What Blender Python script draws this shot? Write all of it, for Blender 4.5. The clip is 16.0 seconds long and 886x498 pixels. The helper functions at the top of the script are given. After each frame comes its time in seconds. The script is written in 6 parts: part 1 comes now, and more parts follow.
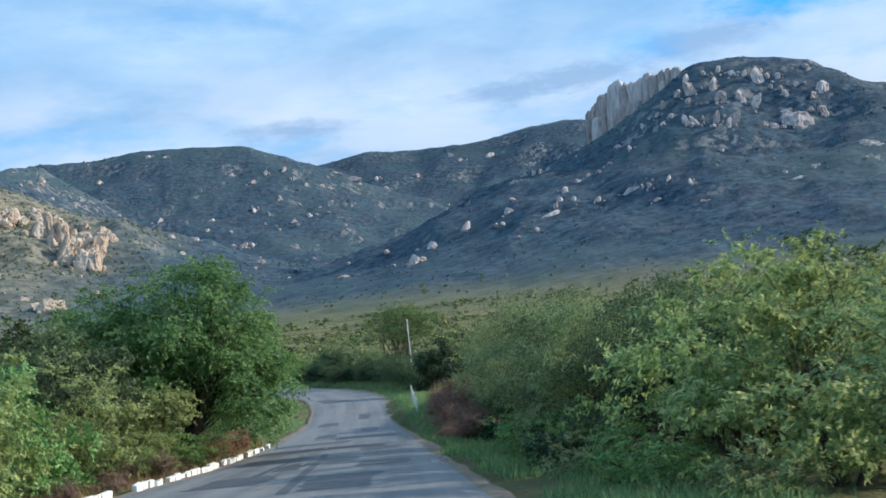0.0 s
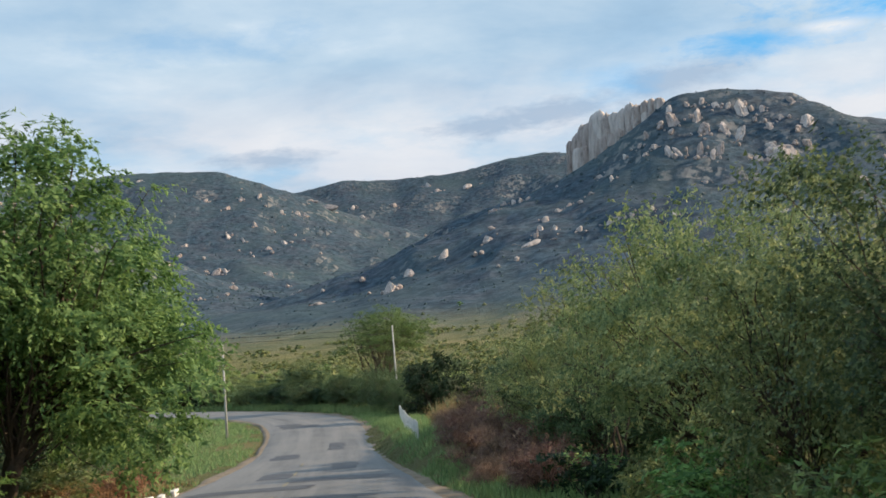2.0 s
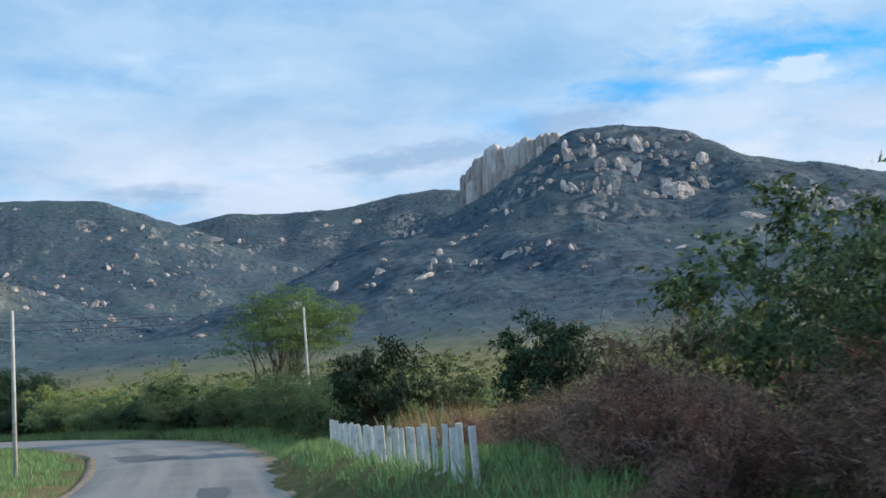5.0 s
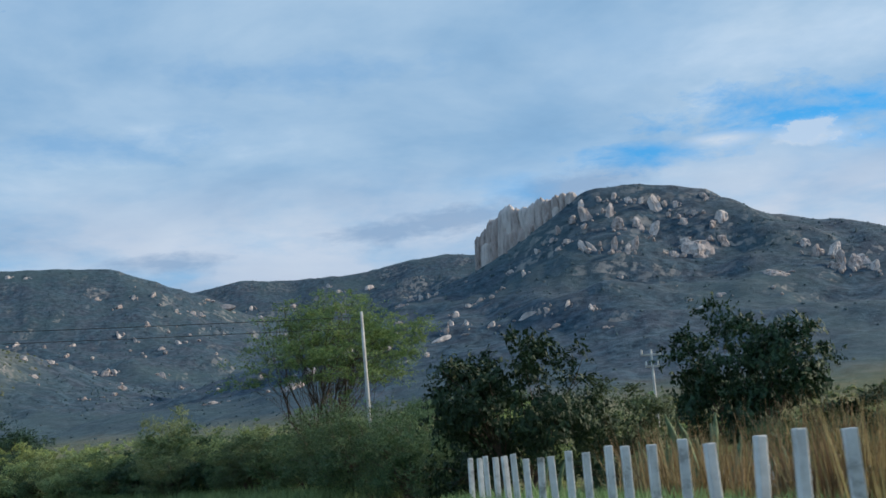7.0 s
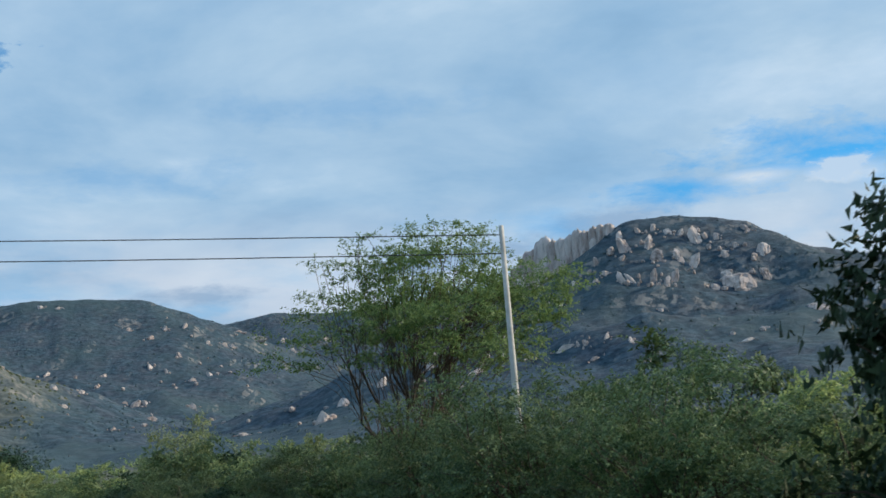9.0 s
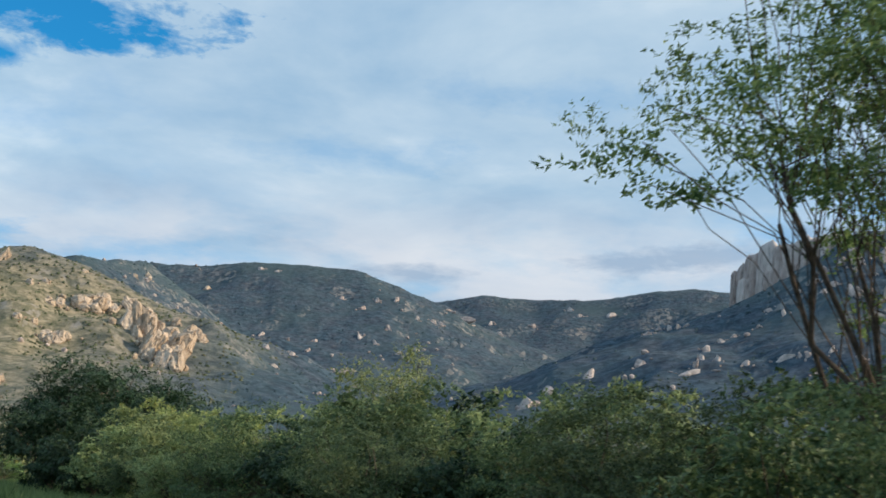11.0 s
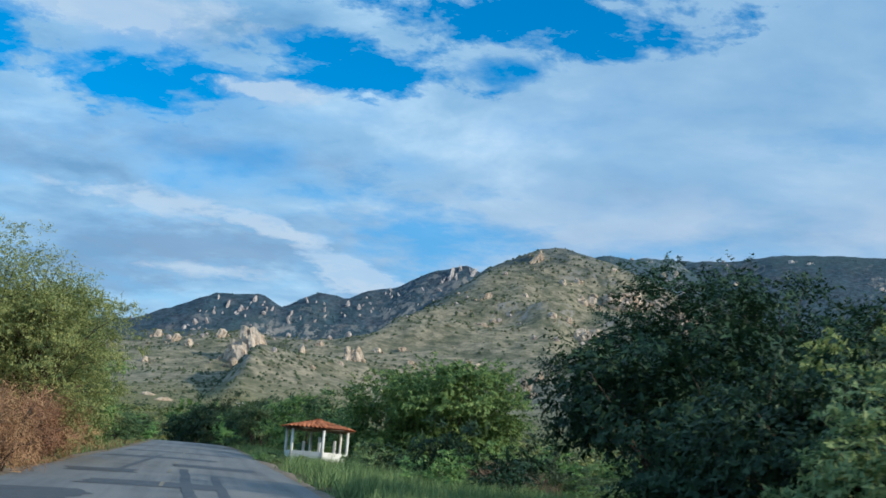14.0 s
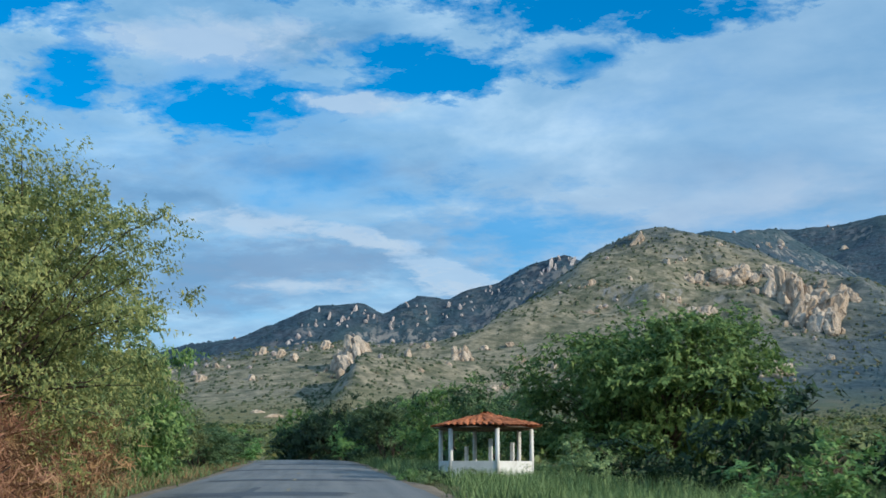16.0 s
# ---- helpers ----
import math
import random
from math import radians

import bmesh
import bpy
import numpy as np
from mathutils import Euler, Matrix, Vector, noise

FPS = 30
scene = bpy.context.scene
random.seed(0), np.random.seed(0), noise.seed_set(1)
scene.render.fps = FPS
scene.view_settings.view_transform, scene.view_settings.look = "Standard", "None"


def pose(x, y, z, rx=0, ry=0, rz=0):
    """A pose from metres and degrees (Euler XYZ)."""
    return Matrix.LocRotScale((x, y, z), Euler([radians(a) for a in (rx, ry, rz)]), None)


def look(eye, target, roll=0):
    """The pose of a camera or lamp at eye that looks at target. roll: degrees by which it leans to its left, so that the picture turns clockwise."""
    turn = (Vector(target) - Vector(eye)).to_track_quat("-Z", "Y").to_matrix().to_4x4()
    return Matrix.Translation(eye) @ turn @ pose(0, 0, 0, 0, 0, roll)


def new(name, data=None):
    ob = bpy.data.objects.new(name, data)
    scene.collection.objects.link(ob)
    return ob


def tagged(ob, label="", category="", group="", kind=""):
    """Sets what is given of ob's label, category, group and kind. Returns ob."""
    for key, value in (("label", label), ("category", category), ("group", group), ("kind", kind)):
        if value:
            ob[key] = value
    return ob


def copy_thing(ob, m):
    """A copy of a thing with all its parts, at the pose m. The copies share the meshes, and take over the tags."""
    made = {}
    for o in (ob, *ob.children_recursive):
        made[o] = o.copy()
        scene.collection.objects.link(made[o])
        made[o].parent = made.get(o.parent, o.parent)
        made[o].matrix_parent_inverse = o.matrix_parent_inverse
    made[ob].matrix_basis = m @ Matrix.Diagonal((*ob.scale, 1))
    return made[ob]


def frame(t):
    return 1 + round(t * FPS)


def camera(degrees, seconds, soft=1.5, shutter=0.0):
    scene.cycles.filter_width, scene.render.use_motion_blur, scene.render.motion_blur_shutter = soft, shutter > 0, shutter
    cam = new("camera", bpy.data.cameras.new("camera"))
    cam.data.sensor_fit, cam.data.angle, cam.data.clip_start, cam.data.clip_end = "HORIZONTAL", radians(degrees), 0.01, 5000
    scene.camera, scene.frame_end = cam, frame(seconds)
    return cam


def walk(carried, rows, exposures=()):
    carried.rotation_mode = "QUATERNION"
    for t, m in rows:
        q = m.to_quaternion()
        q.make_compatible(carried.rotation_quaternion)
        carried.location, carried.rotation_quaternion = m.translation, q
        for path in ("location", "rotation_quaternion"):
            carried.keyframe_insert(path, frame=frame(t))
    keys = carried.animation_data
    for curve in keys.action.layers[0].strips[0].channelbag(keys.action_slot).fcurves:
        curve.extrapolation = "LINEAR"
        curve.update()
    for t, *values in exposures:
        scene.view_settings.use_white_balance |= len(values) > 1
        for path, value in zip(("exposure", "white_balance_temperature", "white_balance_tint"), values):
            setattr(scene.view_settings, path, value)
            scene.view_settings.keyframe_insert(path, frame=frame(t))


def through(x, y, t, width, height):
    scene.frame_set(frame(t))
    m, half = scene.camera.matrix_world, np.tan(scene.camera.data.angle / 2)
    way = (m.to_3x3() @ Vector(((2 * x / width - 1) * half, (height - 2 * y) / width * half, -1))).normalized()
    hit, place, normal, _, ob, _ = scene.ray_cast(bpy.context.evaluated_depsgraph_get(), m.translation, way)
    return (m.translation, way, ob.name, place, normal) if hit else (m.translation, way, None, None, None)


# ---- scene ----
cam = camera(37.98, 16.0, soft=1.65, shutter=0.12)
PATH = [
    (0.0, 0.0, -0.0, 3.226, 94.668, 4.959, -2.016),
    (0.5, -0.248, 6.816, 2.885, 93.348, 4.831, -1.842),
    (1.0, -0.538, 13.635, 2.551, 93.598, 4.173, -2.006),
    (1.5, -0.801, 20.402, 2.246, 93.947, 3.875, -2.278),
    (2.0, -0.85, 26.979, 1.977, 96.026, 3.996, -3.22),
    (2.5, -0.969, 33.344, 1.722, 95.977, 4.231, -6.104),
    (3.0, -1.174, 39.501, 1.477, 95.673, 4.559, -9.976),
    (3.5, -1.238, 45.501, 1.226, 94.916, 5.049, -12.645),
    (4.0, -1.37, 51.391, 1.004, 94.722, 5.254, -14.249),
    (4.5, -1.545, 57.217, 0.844, 96.147, 4.155, -10.5),
    (5.0, -1.739, 62.993, 0.745, 97.419, 3.634, -8.332),
    (5.5, -1.949, 68.701, 0.661, 98.51, 3.533, -7.345),
    (6.0, -2.173, 74.328, 0.572, 99.392, 3.695, -7.157),
    (6.5, -2.405, 79.868, 0.499, 100.038, 3.967, -7.405),
    (7.0, -2.642, 85.314, 0.46, 100.418, 4.194, -7.737),
    (7.5, -2.879, 90.659, 0.477, 100.504, 4.225, -7.805),
    (8.0, -3.134, 95.93, 0.531, 102.363, 4.391, -7.592),
    (8.5, -3.322, 101.164, 0.657, 102.188, 4.479, -6.056),
    (9.0, -3.463, 106.406, 0.833, 102.058, 3.506, -6.442),
    (9.5, -3.646, 111.698, 1.024, 101.963, 1.912, -7.043),
    (10.0, -3.958, 117.077, 1.208, 101.885, 0.139, -6.157),
    (10.5, -4.485, 122.565, 1.38, 101.798, -1.37, -2.084),
    (11.0, -5.222, 128.14, 1.539, 101.609, -3.3, 1.835),
    (11.5, -6.345, 133.801, 1.687, 101.202, -4.884, 6.587),
    (12.0, -7.858, 139.519, 1.813, 100.913, -5.042, 10.204),
    (12.5, -9.835, 145.259, 1.926, 100.686, -5.536, 13.872),
    (13.0, -12.193, 151.012, 2.045, 100.387, -5.892, 18.312),
    (13.5, -15.093, 156.65, 2.175, 100.158, -5.6, 22.798),
    (14.0, -18.374, 162.15, 2.288, 99.94, -4.782, 25.013),
    (14.5, -21.858, 167.507, 2.377, 99.689, -3.455, 27.722),
    (15.0, -25.564, 172.693, 2.446, 99.655, -1.496, 28.582),
    (15.5, -29.324, 177.804, 2.557, 99.528, -0.194, 28.723),
    (16.0, -33.248, 182.782, 2.699, 99.653, -0.078, 30.046),
]
EXPOSURES = [(0.0, 0.15, 5650, 9), (0.5, 0.15, 5850, 9), (1.5, 0.2, 7000, 14), (2.5, 0.2, 7200, 15), (3.5, 0.52, 6600, 13), (4.5, 0.3, 6150, 11), (7.0, -0.18, 6100, 11), (8.0, -0.2, 5850, 8),
             (10.5, 0.1, 7000, 13), (11.5, -0.05, 6450, 11), (12.5, -0.2, 5700, 6), (14.0, -0.22, 5600, 5), (16.0, -0.28, 5550, 5)]
walk(cam, [(t, pose(*p)) for t, *p in PATH], EXPOSURES)

# ---- sky, sun ----
SUN_AZ, SUN_EL = 86.0, 25.0        # degrees clockwise from +y, and above the horizon
sun_dir = Vector((math.sin(radians(SUN_AZ)) * math.cos(radians(SUN_EL)),
                  math.cos(radians(SUN_AZ)) * math.cos(radians(SUN_EL)), math.sin(radians(SUN_EL))))
sun = new("sun", bpy.data.lights.new("sun", "SUN"))
sun.data.energy, sun.data.angle, sun.data.color = 5.0, radians(1.0), (1.0, 0.83, 0.60)
sun.matrix_world = look((0, 0, 60), Vector((0, 0, 60)) - sun_dir)


def link(tree, a, b):
    tree.links.new(a, b)


def math_node(tree, op, a, b=None, clamp=False):
    n = tree.nodes.new("ShaderNodeMath")
    n.operation, n.use_clamp = op, clamp
    for slot, v in ((0, a), (1, b)):
        if v is None:
            continue
        if isinstance(v, (int, float)):
            n.inputs[slot].default_value = v
        else:
            tree.links.new(v, n.inputs[slot])
    return n.outputs[0]


def mix_node(tree, fac, a, b, blend="MIX"):
    n = tree.nodes.new("ShaderNodeMixRGB")
    n.blend_type = blend
    for slot, v in (("Fac", fac), ("Color1", a), ("Color2", b)):
        if isinstance(v, (int, float)):
            n.inputs[slot].default_value = v
        elif isinstance(v, tuple):
            n.inputs[slot].default_value = (*v, 1)[:4]
        else:
            tree.links.new(v, n.inputs[slot])
    return n.outputs[0]


def noise_node(tree, vector, scale, detail=4.0, rough=0.55, distort=0.0, out=0):
    n = tree.nodes.new("ShaderNodeTexNoise")
    n.inputs["Scale"].default_value, n.inputs["Detail"].default_value = scale, detail
    n.inputs["Roughness"].default_value, n.inputs["Distortion"].default_value = rough, distort
    if vector is not None:
        tree.links.new(vector, n.inputs["Vector"])
    return n.outputs[out]


def ramp_node(tree, fac, stops):
    n = tree.nodes.new("ShaderNodeValToRGB")
    e = n.color_ramp.elements
    while len(e) < len(stops):
        e.new(0.5)
    for el, (pos, col) in zip(e, stops):
        el.position = pos
        el.color = (col, col, col, 1) if isinstance(col, (int, float)) else (*col, 1)
    tree.links.new(fac, n.inputs["Fac"])
    return n.outputs["Color"]


world = bpy.data.worlds.new("sky")
scene.world = world
world.use_nodes = True
wt = world.node_tree
wt.nodes.clear()
sky = wt.nodes.new("ShaderNodeTexSky")
sky.sky_type, sky.sun_disc = "NISHITA", False
sky.sun_elevation, sky.sun_rotation = radians(SUN_EL), radians(SUN_AZ)
sky.air_density, sky.dust_density, sky.ozone_density = 1.0, 0.6, 3.0
gen = wt.nodes.new("ShaderNodeTexCoord").outputs["Generated"]
xyz = wt.nodes.new("ShaderNodeSeparateXYZ")
link(wt, gen, xyz.inputs[0])
height = math_node(wt, "ADD", math_node(wt, "MAXIMUM", xyz.outputs[2], 0.0), 0.16)
flat = wt.nodes.new("ShaderNodeCombineXYZ")
link(wt, math_node(wt, "DIVIDE", xyz.outputs[0], height), flat.inputs[0])
link(wt, math_node(wt, "DIVIDE", xyz.outputs[1], height), flat.inputs[1])
deck = flat.outputs[0]
# a broken deck of stratocumulus that thins out towards the west
broad = noise_node(wt, deck, 0.75, 3.0, 0.5, 0.1)
fine = noise_node(wt, deck, 2.6, 8.0, 0.58, 0.12)
west = math_node(wt, "MULTIPLY", xyz.outputs[0], 0.05)
cover = math_node(wt, "ADD", math_node(wt, "ADD", math_node(wt, "MULTIPLY", broad, 0.62), math_node(wt, "MULTIPLY", fine, 0.42)), west)
# bearing and height in degrees, their edges torn by noise
bearing = math_node(wt, "MULTIPLY", math_node(wt, "ARCTAN2", xyz.outputs[0], xyz.outputs[1]), 57.2958)
rise_ = math_node(wt, "MULTIPLY", math_node(wt, "ARCSINE", xyz.outputs[2]), 57.2958)
torn = math_node(wt, "SUBTRACT", noise_node(wt, deck, 9.0, 8.0, 0.66, 0.2), 0.5)
swirl = math_node(wt, "SUBTRACT", noise_node(wt, deck, 2.6, 4.0, 0.55, 0.3), 0.5)


def sky_patch(az0, el0, half_az, half_el, tilt=0.0, rag=1.0):
    """How far inside an oval of the sky: 1 in its middle, 0 at its torn edge."""
    da = math_node(wt, "SUBTRACT", bearing, az0)
    de = math_node(wt, "SUBTRACT", math_node(wt, "SUBTRACT", rise_, el0), math_node(wt, "MULTIPLY", da, tilt))
    u = math_node(wt, "POWER", math_node(wt, "ABSOLUTE", math_node(wt, "DIVIDE", da, half_az)), 2.0)
    v = math_node(wt, "POWER", math_node(wt, "ABSOLUTE", math_node(wt, "DIVIDE", de, half_el)), 2.0)
    d = math_node(wt, "SQRT", math_node(wt, "ADD", u, v))
    rough_ = math_node(wt, "ADD", math_node(wt, "MULTIPLY", torn, 5.5 * rag), math_node(wt, "MULTIPLY", swirl, 3.6 * rag))
    return math_node(wt, "SUBTRACT", 1.0, math_node(wt, "ADD", d, rough_), True)


def most(a, b):
    return b if a is None else math_node(wt, "MAXIMUM", a, b)


# clear rents to the west, a thin place low in the west and another in the north-east
rent = None
for az0, el0, ha, he, tilt, deep in ((-23.5, 20.7, 8.5, 2.1, -0.04, 1.0), (-30.6, 17.5, 5.4, 1.5, 0.02, 1.0), (-39.2, 15.7, 5.4, 1.4, 0.08, 0.95), (-46.8, 16.6, 3.0, 1.6, 0.1, 0.95),
                                     (-49.0, 19.6, 3.6, 2.0, 0.0, 1.0), (-24.0, 18.0, 3.2, 0.9, 0.0, 0.5), (-33, 22.5, 9.0, 2.4, 0.0, 0.9)):
    rent = most(rent, math_node(wt, "MULTIPLY", sky_patch(az0, el0, ha, he, tilt, 0.55), deep))
rent = ramp_node(wt, rent, [(0.0, 0.0), (0.20, 0.5), (0.5, 1.0)])
thin = None
for az0, el0, ha, he, tilt, deep in ((-26.5, 10.2, 6.5, 2.6, -0.05, 0.75), (-17.0, 10.0, 7.0, 1.0, 0.0, 0.35), (24.5, 14.8, 6.0, 1.7, -0.05, 0.8), (18.5, 13.6, 3.4, 0.8, 0.0, 0.75), (3.0, 18.5, 6.0, 1.0, 0.0, 0.25),
                                     (-8.0, 15.5, 6.0, 1.0, -0.03, 0.3)):
    thin = most(thin, math_node(wt, "MULTIPLY", sky_patch(az0, el0, ha, he, tilt, 0.5), deep))
cloud = ramp_node(wt, cover, [(0.33, 0.25), (0.39, 0.6), (0.45, 0.9), (0.56, 1.0)])
cloud = math_node(wt, "MULTIPLY", cloud, math_node(wt, "SUBTRACT", 1.0, rent))
cloud = math_node(wt, "MULTIPLY", cloud, math_node(wt, "SUBTRACT", 1.0, thin))
tone = noise_node(wt, deck, 1.7, 8.0, 0.58, 0.2)
# the deck is even in the north and heaped in the west
heap = ramp_node(wt, math_node(wt, "ADD", xyz.outputs[0], 1.0), [(0.45, 1.05), (0.75, 0.42)])
tone = math_node(wt, "ADD", math_node(wt, "MULTIPLY", math_node(wt, "SUBTRACT", tone, 0.5), heap), 0.5)
tint = ramp_node(wt, tone, [(0.38, (1.9, 3.2, 4.7)), (0.46, (2.8, 4.2, 5.7)), (0.53, (3.9, 5.1, 6.3)), (0.62, (6.4, 7.0, 7.6))])
rimlight = math_node(wt, "MULTIPLY", ramp_node(wt, cover, [(0.37, 0.6), (0.47, 0.0)]), heap)
tint = mix_node(wt, rimlight, tint, (6.6, 7.1, 7.5))
tint = mix_node(wt, heap, tint, mix_node(wt, 1.0, tint, (0.84, 0.98, 1.03), "MULTIPLY"))
# sunlit cloud low over the northern ridges
low_band = ramp_node(wt, xyz.outputs[2], [(0.06, 0.5), (0.19, 0.55), (0.25, 0.0)])
low_band = math_node(wt, "MULTIPLY", low_band, math_node(wt, "SUBTRACT", 1.25, heap, True))
ragged_ = ramp_node(wt, fine, [(0.36, 0.15), (0.55, 1.0)])
tint = mix_node(wt, math_node(wt, "MULTIPLY", low_band, ragged_), tint, (7.2, 6.9, 6.9))
# grey undersides and the lit heads of the low western heap
grey = None
for az0, el0, ha, he, tilt, deep in ((8.6, 11.6, 5.5, 0.75, 0.10, 0.75), (-3.6, 10.4, 3.2, 0.55, 0.03, 0.6), (15.0, 12.6, 4.0, 0.9, 0.12, 0.55), (-37.0, 8.9, 6.0, 1.3, 0.06, 0.85), (-41.5, 7.2, 4.5, 1.0, 0.0, 0.8),
                                     (-37.0, 13.2, 9.0, 1.0, -0.03, 0.45), (-47.0, 12.5, 6.0, 1.1, 0.0, 0.45)):
    grey = most(grey, math_node(wt, "MULTIPLY", sky_patch(az0, el0, ha, he, tilt, 0.4), deep))
tint = mix_node(wt, math_node(wt, "MULTIPLY", ramp_node(wt, grey, [(0.0, 0.0), (0.45, 1.0)]), 0.8), tint, (2.6, 3.6, 4.9))
heads = None
for az0, el0, ha, he, tilt, deep in ((-29.6, 8.3, 2.6, 1.0, -0.35, 1.0), (-33.2, 10.0, 3.4, 0.55, -0.2, 1.0), (-38.6, 10.7, 4.0, 0.6, -0.05, 0.8), (-36.5, 8.0, 3.0, 0.4, 0.0, 0.6), (25.0, 13.7, 2.4, 0.7, 0.0, 0.9), (21.5, 14.0, 2.4, 0.4, 0.0, 0.7),
                                     (-34.0, 16.0, 3.6, 0.6, 0.0, 0.8), (-41.0, 18.6, 6.0, 1.2, 0.05, 0.6)):
    heads = most(heads, math_node(wt, "MULTIPLY", sky_patch(az0, el0, ha, he, tilt, 0.5), deep))
heads = ramp_node(wt, heads, [(0.0, 0.0), (0.4, 1.0)])
tint = mix_node(wt, math_node(wt, "MULTIPLY", heads, 0.7), tint, (6.3, 6.7, 7.0))
cloud = math_node(wt, "MAXIMUM", cloud, math_node(wt, "MULTIPLY", heads, 0.8))
blue = mix_node(wt, 1.0, sky.outputs[0], (0.10, 1.02, 1.42), "MULTIPLY")
haze = ramp_node(wt, xyz.outputs[2], [(0.0, 0.6), (0.10, 0.35), (0.24, 0.0)])
veil = mix_node(wt, haze, blue, (4.9, 5.6, 6.5))
seen = mix_node(wt, cloud, veil, tint)
back = wt.nodes.new("ShaderNodeBackground")
back.inputs["Strength"].default_value = 0.125
link(wt, seen, back.inputs["Color"])
wout = wt.nodes.new("ShaderNodeOutputWorld")
link(wt, back.outputs[0], wout.inputs["Surface"])

# ---- materials ----
def material(name, rough=0.85):
    m = bpy.data.materials.new(name)
    m.use_nodes = True
    t = m.node_tree
    b = t.nodes["Principled BSDF"]
    b.inputs["Roughness"].default_value = rough
    b.inputs["Specular IOR Level"].default_value = 0.25
    return m, t, b


def position(t):
    return t.nodes.new("ShaderNodeNewGeometry").outputs["Position"]


def bump(t, b, h, strength, distance):
    n = t.nodes.new("ShaderNodeBump")
    n.inputs["Strength"].default_value, n.inputs["Distance"].default_value = strength, distance
    link(t, h, n.inputs["Height"])
    link(t, n.outputs[0], b.inputs["Normal"])


def leaf_material(name, dark, mid, light, through=0.26):
    """Small leaves: each card its own shade, each plant its own cast; some light comes through."""
    m, t, b = material(name, 0.6)
    geo = t.nodes.new("ShaderNodeNewGeometry")
    inf = t.nodes.new("ShaderNodeObjectInfo")
    col = ramp_node(t, geo.outputs["Random Per Island"], [(0.0, dark), (0.45, mid), (1.0, light)])
    clump = noise_node(t, geo.outputs["Position"], 0.9, 3.0)
    col = mix_node(t, math_node(t, "MULTIPLY", clump, 0.75), col, mix_node(t, 1.0, col, (1.08, 1.04, 0.92), "MULTIPLY"))
    hsv = t.nodes.new("ShaderNodeHueSaturation")
    link(t, col, hsv.inputs["Color"])
    link(t, math_node(t, "ADD", math_node(t, "MULTIPLY", inf.outputs["Random"], 0.04), 0.48), hsv.inputs["Hue"])
    link(t, math_node(t, "ADD", math_node(t, "MULTIPLY", inf.outputs["Random"], 0.4), 0.98), hsv.inputs["Value"])
    link(t, hsv.outputs[0], b.inputs["Base Color"])
    tr = t.nodes.new("ShaderNodeBsdfTranslucent")
    link(t, hsv.outputs[0], tr.inputs["Color"])
    mx = t.nodes.new("ShaderNodeMixShader")
    mx.inputs[0].default_value = through
    link(t, b.outputs[0], mx.inputs[1])
    link(t, tr.outputs[0], mx.inputs[2])
    link(t, mx.outputs[0], t.nodes["Material Output"].inputs["Surface"])
    return m


LEAF_FRESH = leaf_material("leaf_fresh", (0.064, 0.137, 0.053), (0.133, 0.249, 0.083), (0.254, 0.377, 0.128), 0.32)
# dark thorn green, deepened further to carry the hedge's shade
LEAF_DARK = leaf_material("leaf_dark", (0.010, 0.029, 0.017), (0.022, 0.048, 0.024), (0.039, 0.074, 0.034), 0.12)
# pale olive: sunlight on the crowns is put into this leaf colour
LEAF_PALE = leaf_material("leaf_pale", (0.107, 0.164, 0.072), (0.235, 0.296, 0.116), (0.403, 0.431, 0.168), 0.40)
LEAF_OLIVE = leaf_material("leaf_olive", (0.087, 0.144, 0.074), (0.194, 0.256, 0.118), (0.332, 0.372, 0.171), 0.38)
# darker copy of the olive leaf, with shade put into its colour
LEAF_DEEP = leaf_material("leaf_deep", (0.032, 0.060, 0.032), (0.070, 0.114, 0.054), (0.133, 0.184, 0.081), 0.28)
LEAF_MID = leaf_material("leaf_mid", (0.053, 0.106, 0.041), (0.118, 0.199, 0.074), (0.218, 0.308, 0.113), 0.42)
LEAF_RUST = leaf_material("leaf_rust", (0.120, 0.062, 0.040), (0.255, 0.135, 0.082), (0.40, 0.25, 0.145), 0.25)
LEAF_DRY = leaf_material("leaf_dry", (0.066, 0.041, 0.041), (0.150, 0.089, 0.076), (0.300, 0.198, 0.142), 0.2)
THICKET = leaf_material("thicket", (0.071, 0.111, 0.050), (0.142, 0.195, 0.077), (0.270, 0.286, 0.110), 0.25)
GRASS_GREEN = leaf_material("grass_green", (0.073, 0.128, 0.052), (0.140, 0.221, 0.089), (0.243, 0.336, 0.149), 0.30)
GRASS_DRY = leaf_material("grass_dry", (0.120, 0.085, 0.042), (0.230, 0.165, 0.080), (0.360, 0.275, 0.145), 0.25)

BARK, t, b = material("bark", 0.9)
g = noise_node(t, position(t), 9.0, 6.0, 0.65)
link(t, ramp_node(t, g, [(0.3, (0.035, 0.026, 0.02)), (0.7, (0.13, 0.10, 0.08))]), b.inputs["Base Color"])
bump(t, b, g, 0.6, 0.03)

BARK_PALE, t, b = material("bark_pale", 0.9)
g = noise_node(t, position(t), 9.0, 6.0, 0.65)
link(t, ramp_node(t, g, [(0.3, (0.13, 0.105, 0.08)), (0.7, (0.32, 0.27, 0.22))]), b.inputs["Base Color"])
bump(t, b, g, 0.6, 0.03)

